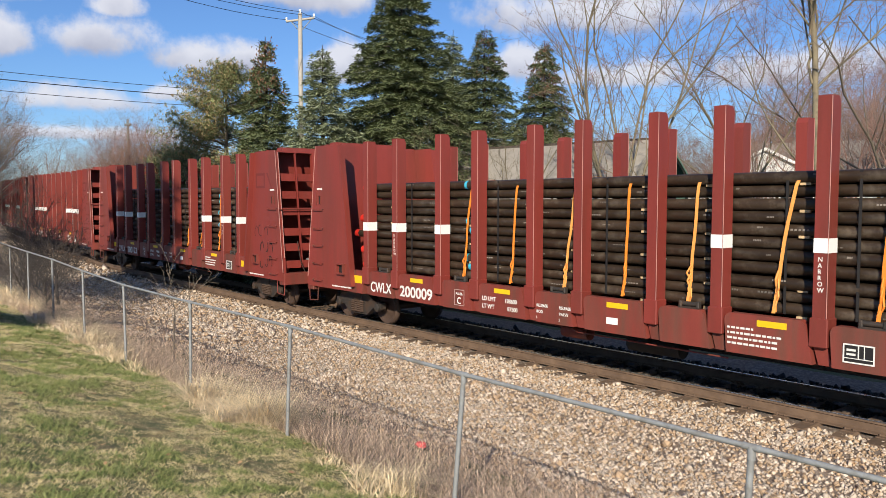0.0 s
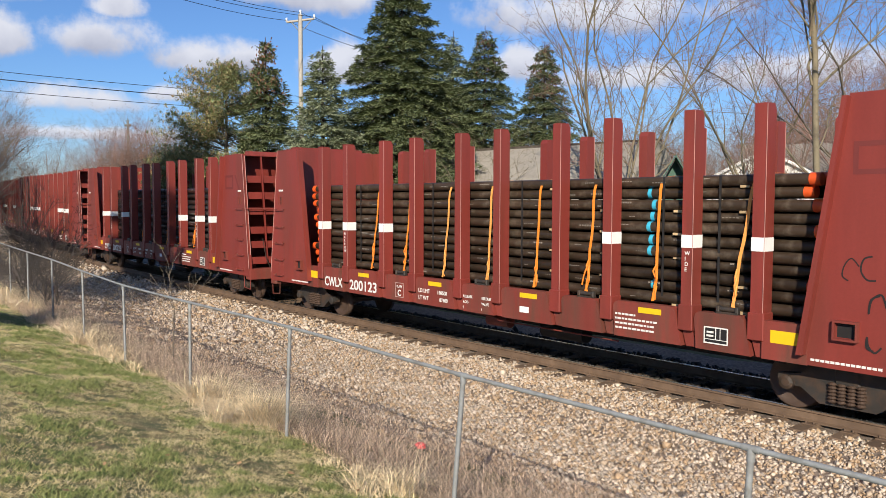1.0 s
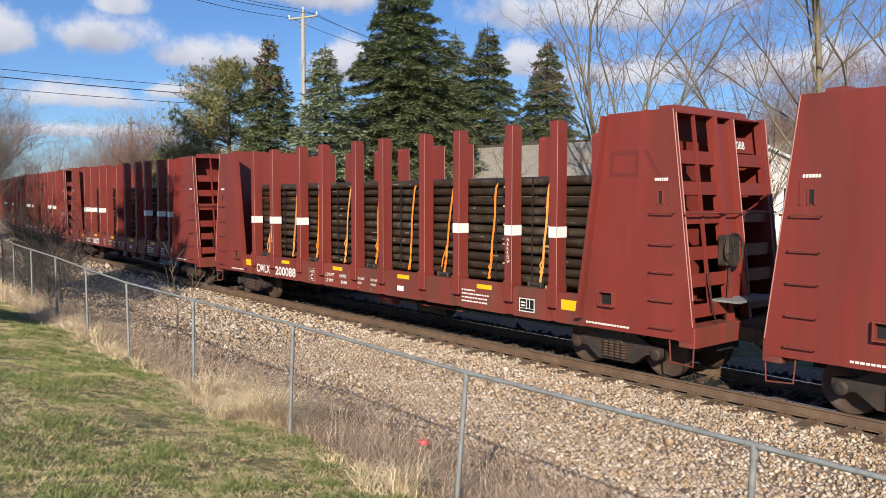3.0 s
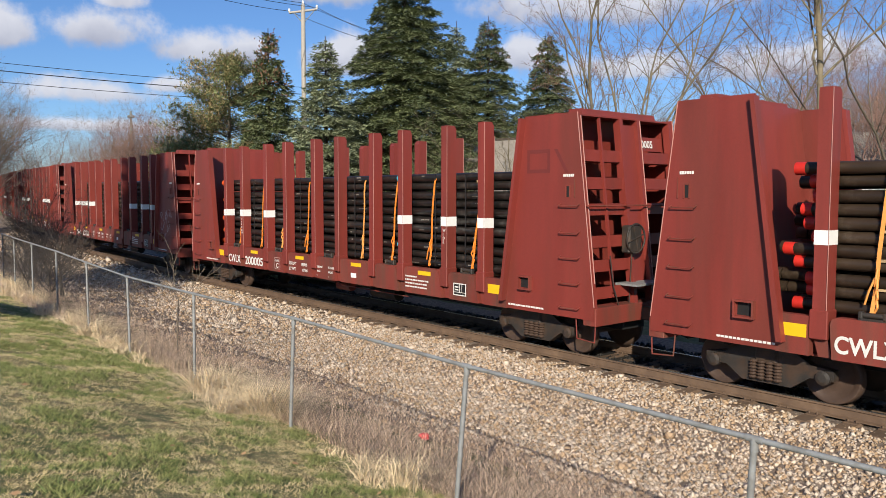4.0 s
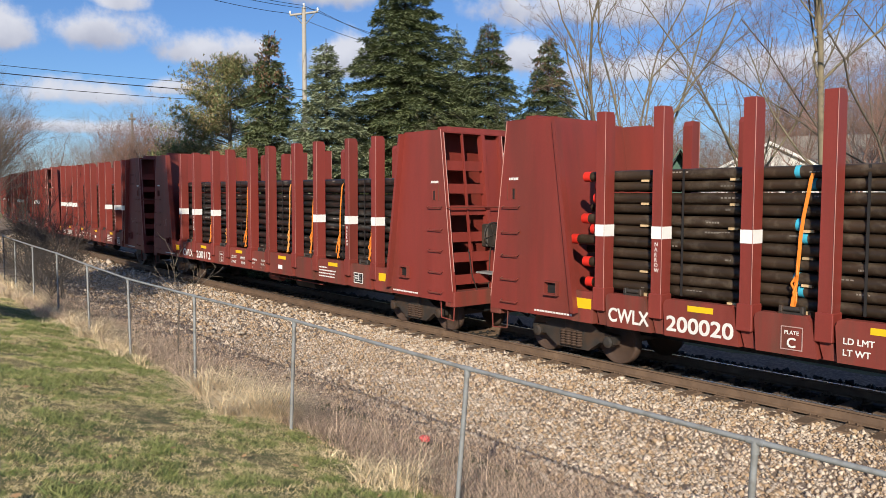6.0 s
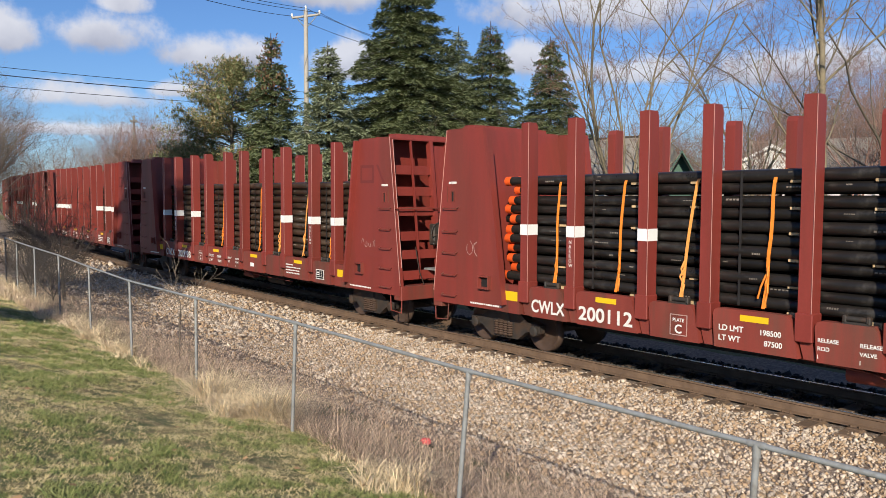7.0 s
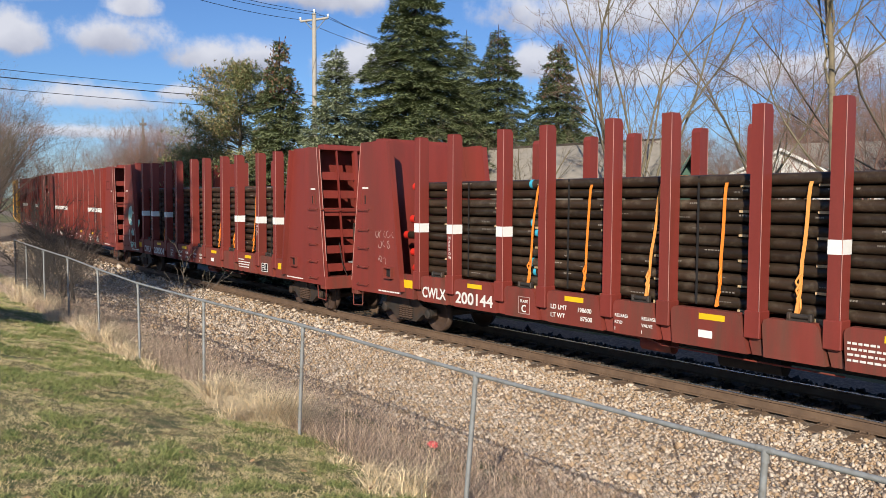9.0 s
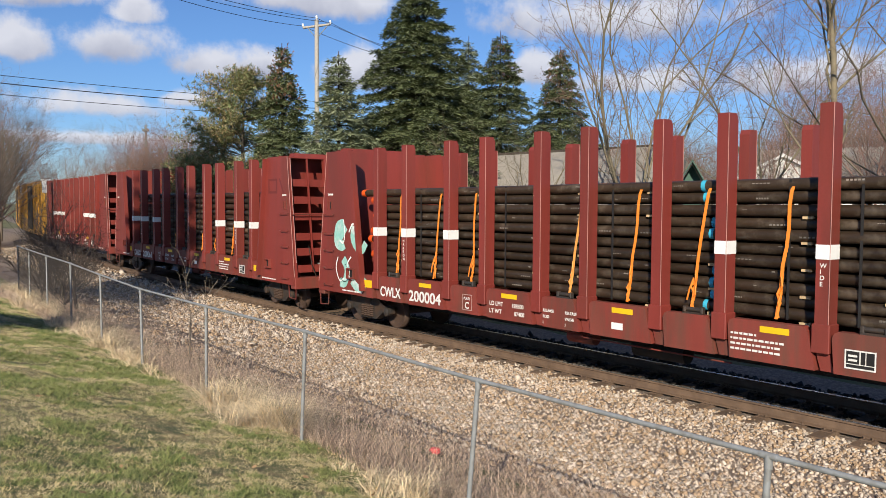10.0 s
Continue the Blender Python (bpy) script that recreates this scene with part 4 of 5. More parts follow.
def build_train():
    proto, wheels = build_flat_car()
    index = {o: n for n, o in enumerate(proto.children_recursive)}
    widx = [index[w] for w in wheels]
    loads = [build_pipe_load(PIPE_END, -2.8, False, 1, PIPE, 0.42), build_pipe_load(CAP_ORANGE, 4.0, True, 2, PIPE), build_pipe_load(CAP_ORANGE, 2.9, False, 3, PIPE_BLACK),
             build_pipe_load(PIPE_END, -2.9, True, 4, PIPE, 0.42), build_pipe_load(CAP_ORANGE, 2.9, False, 5, PIPE, 0.3)]
    numbers = ["200009", "200123", "200028", "200088", "200005", "200020", "200112", "200098", "200144", "200004", "200061", "200137"]
    limits = ["198600", "198500", "198600", "198700", "198700", "198800", "198500", "198600", "198600", "198500", "198600", "198700"]
    plan = [0, 1, 2, 3, 2, 0, 2, 0, 0, 4, 3, 1]
    used = set()
    for k in range(12):
        car = proto if k == 0 else copy_thing(proto, pose(0, 0, 0))
        kids = car.children_recursive
        ws = wheels if k == 0 else [kids[n] for n in widx]
        MOVING.append((car, k, ws))
        ld = loads[plan[k]]
        if plan[k] in used:
            ld = copy_thing(ld, pose(0, 0, 0))
        used.add(plan[k])
        MOVING.append((ld, k, []))
        CARS.append(car)
    for k, car in enumerate(CARS):
        yn = -HALF_W - 0.02
        lettering(numbers[k], 0.35, LETTER, car, pose(-4.93, yn, 0.92) @ Matrix.Diagonal((1.17, 1, 1, 1)))
        lettering(limits[k], 0.115, LETTER, car, pose(-1.38, yn, 1.1))
        lettering("87400" if k % 2 else "87500", 0.115, LETTER, car, pose(-1.3, yn, 0.94))
        for n, c in enumerate("WIDE" if k in (1, 4, 9) else "NARROW"):
            lettering(c, 0.09, LETTER, car, pose(4.91, -HALF_W - 0.003, 2.31 - 0.088 * n))
        lettering(numbers[k], 0.2, LETTER, car, pose(8.64, 0.42, 4.09) @ Matrix.Rotation(radians(-7.2), 4, "Y") @ pose(0, 0, 0, 0, 0, 90))
        if k in (1, 2, 3, 4, 7, 8, 10):
            logo_ghost(car, 7.5)
        yg = -HALF_W - 0.002
        if k == 5:
            scrawl(car, GRAFFITI, 7.25, 1.2, 0.75, 1.25, 12, 0.022, yg, 3)
            scrawl(car, GRAFFITI, 7.95, 1.6, 0.55, 0.95, 15, 0.02, yg - 0.004, 3)
        if k == 7:
            scrawl(car, FAINT, 7.5, 1.95, 0.8, 0.2, 9, 0.012, yg, 1)
        if k == 6:
            scrawl(car, FAINT, -8.2, 1.9, 0.7, 0.4, 19, 0.014, yg, 1)
        if k == 1:
            scrawl(car, BLACK, 7.35, 2.05, 0.8, 0.42, 4, 0.022, yg, 1)
            scrawl(car, BLACK, 7.65, 1.15, 0.8, 0.85, 6, 0.03, yg - 0.004, 2)
        if k == 9:
            scrawl(car, MINT, -8.3, 1.0, 1.0, 1.9, 21, 0.24, yg, 2)
            scrawl(car, WHITE, -8.35, 1.05, 1.0, 1.8, 22, 0.04, yg - 0.012, 2)
            scrawl(car, BLACK, -8.3, 1.1, 0.9, 0.8, 23, 0.02, yg - 0.02, 1)
        if k == 8:
            scrawl(car, FAINT, -8.1, 2.0, 0.8, 0.45, 31, 0.018, yg, 2)
            scrawl(car, FAINT, -8.0, 1.5, 0.4, 0.3, 32, 0.016, yg - 0.004, 1)
    box_car, bw = build_box_car()
    MOVING.append((box_car, 12, bw))
    bkids = {o: n for n, o in enumerate(box_car.children_recursive)}
    second = copy_thing(box_car, pose(0, 0, 0))
    MOVING.append((second, 13, [second.children_recursive[bkids[w]] for w in bw]))


CARS = []
build_train()


# ---------------------------------------------------------------- fence
POSTS = [(-27.5, 5.15, 1.9), (-24.4, 4.85, 1.92), (-21.3, 4.62, 1.92), (-18.3, 4.44, 1.91), (-15.4, 4.25, 1.87), (-12.65, 4.09, 1.84), (-10.0, 4.08, 1.83), (-7.35, 4.08, 1.83), (-4.55, 4.04, 1.80), (-2.15, 4.01, 1.81), (0.5, 4.0, 1.81)]
LEAN = [0.0, 0.0, 0.0, 0.0, -0.04, -0.05, 0.03, 0.1, 0.13, 0.06, 0.0]


def build_fence():
    fence = thing("chain_link_fence", "galvanised chain-link fence with pipe posts beside a lawn", "fence")
    for (x, y, z), ln in zip(POSTS, LEAN):
        g = float(land(x, y))
        bm = tube(bmesh.new(), (x - ln, y, g - 0.1), (x, y, z - 0.02), 0.02, n=10)
        p = part("post", bm, GALV, fence)
        bm = bmesh.new()
        tube(bm, (x, y, z - 0.07), (x, y, z + 0.005), 0.024, n=10)
        tube(bm, (x - 0.05, y, z), (x + 0.05, y, z), 0.021, n=10)
        part("post_cap", bm, GALV, p)
    for a, b in zip(POSTS, POSTS[1:]):
        part("top_rail", tube(bmesh.new(), a, b, 0.0165, n=10), GALV, fence)
        # woven wire between the posts
        n = 52
        v, f = [], []
        A, B = np.array(a), np.array(b)
        ga, gb = float(land(a[0], a[1])) + 0.04, float(land(b[0], b[1])) + 0.04
        length = np.linalg.norm(B - A)
        hgt = 1.15
        step = 0.056

        def put(u, h):
            q = A + (B - A) * u
            g = ga + (gb - ga) * u
            return np.array((q[0], q[1], g + (q[2] - g) * h))

        def wire(p, q, th=0.0011):
            d = (q - p) / np.linalg.norm(q - p)
            s1 = np.cross(d, (0, 1, 0))
            base = len(v)
            for c in (p, q):
                for k in range(3):
                    an = k * 2.094
                    v.append(c + th * (s1 * math.cos(an) + np.array((0, 1, 0)) * math.sin(an)))
            for k in range(3):
                f.append((base + k, base + (k + 1) % 3, base + 3 + (k + 1) % 3, base + 3 + k))

        k = -int(hgt / step)
        while k * step < length:
            u0, u1 = k * step, k * step + hgt
            for sgn in (0, 1):
                lo, hi = max(u0, 0.0), min(u1, length)
                if hi - lo > 0.01:
                    h0, h1 = (lo - u0) / hgt, (hi - u0) / hgt
                    if sgn:
                        h0, h1 = 1 - h0, 1 - h1
                    wire(put(lo / length, h0), put(hi / length, h1))
            k += 1
        part("wire_mesh", raw("wire_mesh", v, f, WIRE), None, fence, "thin grey woven wire")


build_fence()


# ---------------------------------------------------------------- trees
def limbs(seed, height, r0, trunk=0.28, arms=7, spread=0.55, levels=4, wave=0.1, kids=(1.6, 1.3, 1.2, 1.0), shrink=0.5, up=0.25, lean=(0, 0), arm_len=0.62, along=0.25):
    """A bare tree: a short trunk, limbs that rise from it, and ever finer branches: (a, b, ra, rb, level, limb)."""
    rng = random.Random(seed)
    out = []

    def wander(d, amount):
        return (d + Vector((rng.gauss(0, 1), rng.gauss(0, 1), rng.gauss(0.15, 0.7))) * amount).normalized()

    def off(d, lo, hi):
        ax = d.orthogonal().normalized()
        ax.rotate(Matrix.Rotation(rng.uniform(0, math.tau), 3, d))
        nd = d.copy()
        nd.rotate(Matrix.Rotation(rng.uniform(lo, hi), 3, ax))
        return (nd + Vector((0, 0, up * rng.random()))).normalized()

    def grow(p, d, length, r, lv, limb):
        n = (5, 6, 4, 3, 2, 2)[lv]
        for k in range(n):
            d = wander(d, wave * (1.0 + 0.35 * lv))
            q = p + d * (length / n)
            r2 = max(r * (1 - 0.75 / n), 0.0035)
            out.append((p, q, r, r2, lv, limb))
            if lv < levels and (k > 0 or lv > 2):
                c = kids[lv - 1]
                m = int(c) + (rng.random() < c - int(c))
                for _ in range(m):
                    grow(p.lerp(q, rng.random()), off(d, 0.3 + 0.05 * lv, 0.7 + 0.14 * lv), length * rng.uniform(shrink * 0.7, shrink * 1.15), max(r2 * rng.uniform(0.4, 0.6), 0.0035), lv + 1, limb)
            p, r = q, r2

    d = Vector((lean[0], lean[1], 1)).normalized()
    p, r, n = Vector((0, 0, 0)), r0, 5
    for k in range(n):
        d = wander(d, wave * 0.4)
        q = p + d * (height * trunk / n)
        out.append((p, q, r, r * 0.93, 0, 0))
        p, r = q, r * 0.93
    for k in range(arms):
        ax = d.orthogonal().normalized()
        ax.rotate(Matrix.Rotation(k * math.tau / arms + rng.uniform(-0.4, 0.4), 3, d))
        nd = d.copy()
        nd.rotate(Matrix.Rotation(spread * rng.uniform(0.15, 1.1), 3, ax))
        at_p = p - d * height * trunk * rng.uniform(0.0, along)
        grow(at_p, nd, height * arm_len * rng.uniform(0.75, 1.1), r * rng.uniform(0.38, 0.62), 1, k + 1)
    return out


def limb_mesh(segs, material, name="limb"):
    v, f = [], []
    A = np.array([tuple(s[0]) for s in segs])
    B = np.array([tuple(s[1]) for s in segs])
    RA = np.array([s[2] for s in segs])
    RB = np.array([s[3] for s in segs])
    LV = np.array([s[4] for s in segs])
    W = B - A
    W /= np.linalg.norm(W, axis=1)[:, None] + 1e-9
    H = np.where(np.abs(W[:, 2:3]) > 0.9, [[1.0, 0, 0]], [[0, 0, 1.0]])
    U = np.cross(W, H)
    U /= np.linalg.norm(U, axis=1)[:, None]
    T = np.cross(W, U)
    base = 0
    for n, sel in ((9, LV == 0), (6, (LV == 1) | (LV == 2)), (3, LV > 2)):
        m = int(sel.sum())
        if not m:
            continue
        an = np.arange(n) * math.tau / n
        ring = U[sel][:, None] * np.cos(an)[None, :, None] + T[sel][:, None] * np.sin(an)[None, :, None]
        P = np.concatenate([A[sel][:, None] + ring * RA[sel][:, None, None], B[sel][:, None] + ring * RB[sel][:, None, None]], 1)
        k = np.arange(n)
        quad = np.stack([k, (k + 1) % n, n + (k + 1) % n, n + k], 1)
        f.append((quad[None] + (base + np.arange(m) * 2 * n)[:, None, None]).reshape(-1, 4))
        v.append(P.reshape(-1, 3))
        base += m * 2 * n
    me = raw(name, np.concatenate(v), np.concatenate(f), material)
    me.polygons.foreach_set("use_smooth", np.ones(len(me.polygons), dtype=bool))
    return me


def bare_tree(x, y, height, r0, seed, label, bark=BARK, twig=TWIG, name="bare_tree", group="bare trees", split=True, **kw):
    tree = thing(name, label, "tree", group)
    tree.location = (x, y, float(land(x, y)) - 0.05)
    segs = limbs(seed, height, r0, **kw)
    part("trunk", limb_mesh([s for s in segs if s[4] == 0], bark), None, tree)
    if split:
        for k in sorted({s[5] for s in segs if s[4] == 1}):
            part("limb", limb_mesh([s for s in segs if s[5] == k and s[4] in (1, 2)], bark), None, tree)
        part("crown", limb_mesh([s for s in segs if s[4] > 2], twig), None, tree, "fine leafless twigs")
    else:
        part("crown", limb_mesh([s for s in segs if s[4] > 0], twig), None, tree)
    return tree


def spray_mesh(P, A, rng, length, width, hang, blades, material):
    """Needle sprays: slim blades fanning from the points P about the headings A."""
    n = len(P)
    P = np.repeat(P, blades, 0)
    a = np.repeat(A, blades) + rng.uniform(-1.1, 1.1, n * blades)
    m = n * blades
    D = np.stack([np.cos(a), np.sin(a), rng.uniform(hang[0], hang[1], m)], 1)
    D /= np.linalg.norm(D, axis=1)[:, None]
    L = rng.uniform(length[0], length[1], m)[:, None]
    S = np.stack([-np.sin(a), np.cos(a), rng.uniform(-0.7, 0.7, m)], 1) * rng.uniform(width[0], width[1], m)[:, None]
    V = np.stack([P - S * 0.5, P + D * L * 0.5 - S, P + D * L, P + D * L * 0.5 + S], 1)
    return raw("crown", V.reshape(-1, 3), np.arange(m * 4).reshape(-1, 4), material)


def conifer(x, y, height, radius, seed, label, needles, dense=1.0, low=0.05, taper=0.85, cones=0, droop=0.35, whorl=0.36, ragged=0.25, group="conifers behind the track", blade=1.0):
    """A spruce: whorls of drooping boughs clothed in needle sprays."""
    rng = np.random.RandomState(seed)
    tree = thing("conifer", label, "tree", group)
    tree.location = (x, y, float(land(x, y)) - 0.05)
    part("trunk", tube(bmesh.new(), (0, 0, 0), (0, 0, height * 1.02), radius * 0.06, 0.015, n=8), BARK_DARK, tree)
    P, A, boughs, tips = [], [], [], []
    z = height * low
    while z < height * 0.985:
        k = (1 - z / height) / (1 - low)
        reach = radius * (k ** taper) * (1 + rng.uniform(-ragged, ragged) * 0.4) + 0.08
        nb = max(5, int(6 + 9 * k * dense))
        a0 = rng.uniform(0, 6.28)
        for b in range(nb):
            a = a0 + b * 2 * math.pi / nb + rng.uniform(-0.3, 0.3)
            L = reach * rng.uniform(1 - ragged, 1.07)
            dr = droop * rng.uniform(0.5, 1.3)
            zb = z + rng.uniform(-0.28, 0.28)
            ca, sa = math.cos(a), math.sin(a)
            boughs.append((Vector((0, 0, zb)), Vector((ca * L, sa * L, zb - dr * L + 0.15 * L)), 0.012 + 0.006 * L, 0.005, 3, 0))
            ns = max(6, int(L * 31 * dense))
            s = np.clip(rng.uniform(0.04, 1, ns) ** 0.62, 0, 1)
            wid = 0.08 + 0.5 * L * (1 - s) * s + 0.1 * L * (1 - s)
            lat = rng.uniform(-1, 1, ns) * wid
            P.append(np.stack([ca * L * s - sa * lat, sa * L * s + ca * lat, zb - dr * L * s * s + 0.15 * L * s - np.abs(lat) * 0.3 + rng.uniform(-0.1, 0.06, ns)], 1))
            A.append(np.full(ns, a) + lat / (wid + 0.01) * 0.5)
            if z > height * 0.78:
                tips.append((ca * L * 0.8, sa * L * 0.8, zb - dr * L * 0.6))
        z += whorl * (0.45 + 0.35 * k) * rng.uniform(0.8, 1.2)
    tagged(part("bough_frame", limb_mesh(boughs, BARK_DARK), None, tree), kind="stuff")
    part("crown", spray_mesh(np.concatenate(P), np.concatenate(A), rng, (0.13 * blade, 0.3 * blade), (0.015 * blade, 0.03 * blade), (-0.75, 0.45), 4, needles), None, tree)
    if cones and tips:
        T = np.array(tips)
        Q = T[rng.randint(0, len(T), cones)] * (1, 1, 1) + rng.normal(size=(cones, 3)) * (0.15, 0.15, 0.12)
        part("cone", spray_mesh(Q, rng.uniform(0, 6.28, cones), rng, (0.1, 0.17), (0.025, 0.04), (-3, -1), 2, CONE), None, tree, "hanging brown cones near the tip")["kind"] = "stuff"
    return tree


def pine(x, y, height, radius, seed, label):
    """A broad pine with an uneven rounded crown of needle tufts on many limbs."""
    rng = np.random.RandomState(seed)
    tree = thing("conifer", label, "tree", "conifers behind the track")
    tree.location = (x, y, float(land(x, y)) - 0.05)
    part("trunk", tube(bmesh.new(), (0, 0, 0), (0.1, 0.1, height * 0.9), 0.2, 0.04, n=8), BARK, tree)
    C, boughs = [], []
    for _ in range(230 if height > 8 else 110):
        z = height * rng.uniform(0.1, 0.97)
        k = z / height
        reach = radius * math.sqrt(max(0.03, 1 - ((k - 0.3) / 0.72) ** 2)) * rng.uniform(0.55, 1.1)
        a = rng.uniform(0, 6.28)
        end = np.array((math.cos(a) * reach, math.sin(a) * reach, z + 0.2 * reach))
        boughs.append((Vector((0, 0, z - 0.2)), Vector(end), 0.03, 0.01, 3, 0))
        n = int(30 + 22 * reach)
        s = rng.uniform(0.3, 1.05, n)[:, None]
        C.append(np.array((0, 0, z - 0.2)) * (1 - s) + end * s + rng.normal(size=(n, 3)) * (0.22, 0.22, 0.15))
    C = np.concatenate(C)
    tagged(part("bough_frame", limb_mesh(boughs, BARK), None, tree), kind="stuff")
    part("crown", spray_mesh(C, rng.uniform(0, 6.28, len(C)), rng, (0.12, 0.25), (0.006, 0.012), (-0.4, 1.6), 12, NEEDLE_PINE), None, tree)
    return tree


def at(way, dist):
    return way[0] * dist, way[1] * dist


def build_conifers():
    conifer(*at((-0.7976, 0.6032), 37), 13.9, 4.7, 1, "tall dark green spruce behind the track", NEEDLE, dense=1.25, taper=0.62, droop=0.3, ragged=0.16)
    conifer(*at((-0.853, 0.522), 34), 10.2, 3.3, 2, "pale blue-green spruce behind the track", NEEDLE_BLUE, dense=1.0, taper=0.8, ragged=0.35, droop=0.12)
    conifer(*at((-0.887, 0.462), 35.5), 10.8, 3.1, 3, "dark spruce with brown cones near its tip", NEEDLE, dense=0.9, taper=0.85, cones=500, ragged=0.4)
    pine(*at((-0.909, 0.417), 39), 10.3, 3.3, 4, "bushy yellow-green pine with browned needles")
    pine(*at((-0.93, 0.367), 40), 5.9, 2.0, 14, "low bushy pine beside a taller one")
    conifer(*at((-0.757, 0.653), 47), 12.9, 3.2, 5, "narrow grey-green spruce behind a bare tree", NEEDLE_BLUE, dense=0.8, taper=0.75)
    conifer(*at((-0.731, 0.683), 45), 12.8, 3.9, 6, "spruce with brown cones near its tip", NEEDLE, dense=0.95, taper=0.7, cones=260)
    conifer(*at((-0.678, 0.735), 45), 11.9, 3.7, 7, "dark spruce with brown cones behind a house", NEEDLE, dense=0.95, taper=0.75, cones=420, ragged=0.3)
    # out of view behind the lawn; they shade part of the train and of the lawn
    conifer(-12.3, -2.6, 4.3, 1.8, 9, "small spruce beside the lawn, casting shade", NEEDLE, dense=0.5, group="", blade=1.6)
    conifer(-18.3, -5.0, 17.5, 3.6, 8, "tall spruce behind the lawn, casting shade", NEEDLE, dense=0.4, low=0.47, taper=0.6, group="", blade=2.0)


def build_bare_trees():
    bare_tree(*at((-0.6, 0.8), 29), 15.0, 0.16, 11, "large bare maple with pale forked limbs", BARK_PALE, TWIG, levels=5, arms=8, spread=0.42, trunk=0.15, kids=(2.1, 2.0, 1.5, 1.0), arm_len=0.8, wave=0.12, shrink=0.36, up=0.25)
    bare_tree(*at((-0.409, 0.913), 26), 15, 0.105, 12, "tall bare maple with pale straight trunk", BARK_PALE, TWIG_RED, levels=5, arms=13, spread=1.0, trunk=0.9, kids=(1.7, 1.7, 1.2, 0.9), arm_len=0.3, wave=0.11, shrink=0.42, along=0.72)
    bare_tree(*at((-0.47, 0.882), 31), 13, 0.12, 13, "bare tree with crooked leaning limbs", BARK_PALE, TWIG, levels=5, arms=6, spread=0.75, trunk=0.28, kids=(1.8, 1.6, 1.2, 0.8), lean=(-0.15, 0), wave=0.12, shrink=0.42)
    bare_tree(*at((-0.345, 0.938), 30), 13, 0.13, 15, "bare maple at the edge of a wood", BARK, TWIG_RED, levels=5, arms=7, spread=0.8, trunk=0.3, kids=(1.7, 1.5, 1.1, 0.8), shrink=0.44)
    bare_tree(*at((-0.715, 0.699), 33), 8, 0.12, 16, "small grey spreading bare tree before spruces", BARK_PALE, BARK_PALE, levels=4, arms=8, spread=1.1, trunk=0.2, kids=(1.6, 1.3, 1.0))
    rng = random.Random(9)
    protos = []
    for k in range(7):
        protos.append(bare_tree(0, 0, 12.5, 0.16, 100 + k, "slim bare tree in a leafless wood", BARK, (TWIG, TWIG_RED, HAZE_WOOD, TWIG, HAZE_WOOD, TWIG_RED, TWIG)[k], levels=5, arms=7, spread=0.65,
                                trunk=0.25, kids=(1.6, 1.4, 1.1, 0.8), shrink=0.46, group="bare wood", split=False))
    spots = []
    for k in range(46):
        a = rng.uniform(-47, -16)
        spots.append((a, rng.uniform(48, 85), rng.uniform(0.5, 0.68) + 0.3 * min(max((a + 32) / 12, 0), 1)))
    for k in range(38):
        a = rng.uniform(-37, -15)
        spots.append((a, rng.uniform(64, 84), rng.uniform(0.65, 0.82) + 0.36 * min(max((a + 33) / 8, 0), 1)))
    for k in range(26):
        spots.append((rng.uniform(-78.5, -66), rng.uniform(85, 140), rng.uniform(0.65, 0.95)))
    for k in range(18):
        spots.append((rng.uniform(-84, -80.3), rng.uniform(60, 85), rng.uniform(0.75, 0.95)))
    for k in range(24):
        spots.append((rng.uniform(-73.5, -67.5), rng.uniform(90, 115), rng.uniform(0.86, 1.05)))
    for k in range(52):
        spots.append((rng.uniform(-46, -19), rng.uniform(62, 78), rng.uniform(0.55, 0.8)))
    for k in range(14):
        spots.append((rng.uniform(-66, -47), rng.uniform(75, 110), rng.uniform(0.6, 0.8)))
    for n, (a, d, s) in enumerate(spots):
        x, y = math.sin(radians(a)) * d, math.cos(radians(a)) * d
        pr = protos[n % 7]
        m = pose(x, y, float(land(x, y)) - 0.1, 0, 0, rng.uniform(0, 360))
        ob = pr if n < 7 else copy_thing(pr, m)
        ob.matrix_basis = m @ Matrix.Diagonal((s, s, s, 1))
    # trees south of the line at the west edge of the view
    dark = bare_tree(0, 0, 12.5, 0.17, 120, "bare brown tree with dense twigs beside the line", BARK, BARK, levels=5, arms=9, spread=0.8, trunk=0.15,
                     kids=(1.9, 1.7, 1.3, 1.0), group="bare wood", split=False, shrink=0.46)
    for n, (x, y, s) in enumerate(((-53, 7.9, 0.8), (-58, 8.9, 0.85), (-64, 9.8, 0.9), (-72, 10.6, 1.0))):
        ob = dark if n == 0 else copy_thing(dark, pose(0, 0, 0))
        ob.matrix_basis = pose(x, y, float(land(x, y)) - 0.1, 0, 0, 57 * n) @ Matrix.Diagonal((s, s, s, 1))
    # thicket over the line at the west edge of the view
    bare_tree(-34.5, 7.6, 5.5, 0.07, 61, "dark bare shrub behind the fence", BARK_DARK, BARK_DARK, name="bare_shrub", group="bare shrubs", levels=4, arms=8, spread=0.9, trunk=0.12, kids=(1.6, 1.3, 1.0), arm_len=0.6)
    bare_tree(-24.2, 6.0, 3.1, 0.05, 62, "dark bare shrub behind the fence", BARK_DARK, BARK_DARK, name="bare_shrub", group="bare shrubs", levels=4, arms=7, spread=1.1, trunk=0.3, kids=(1.5, 1.3, 1.0), arm_len=0.5)
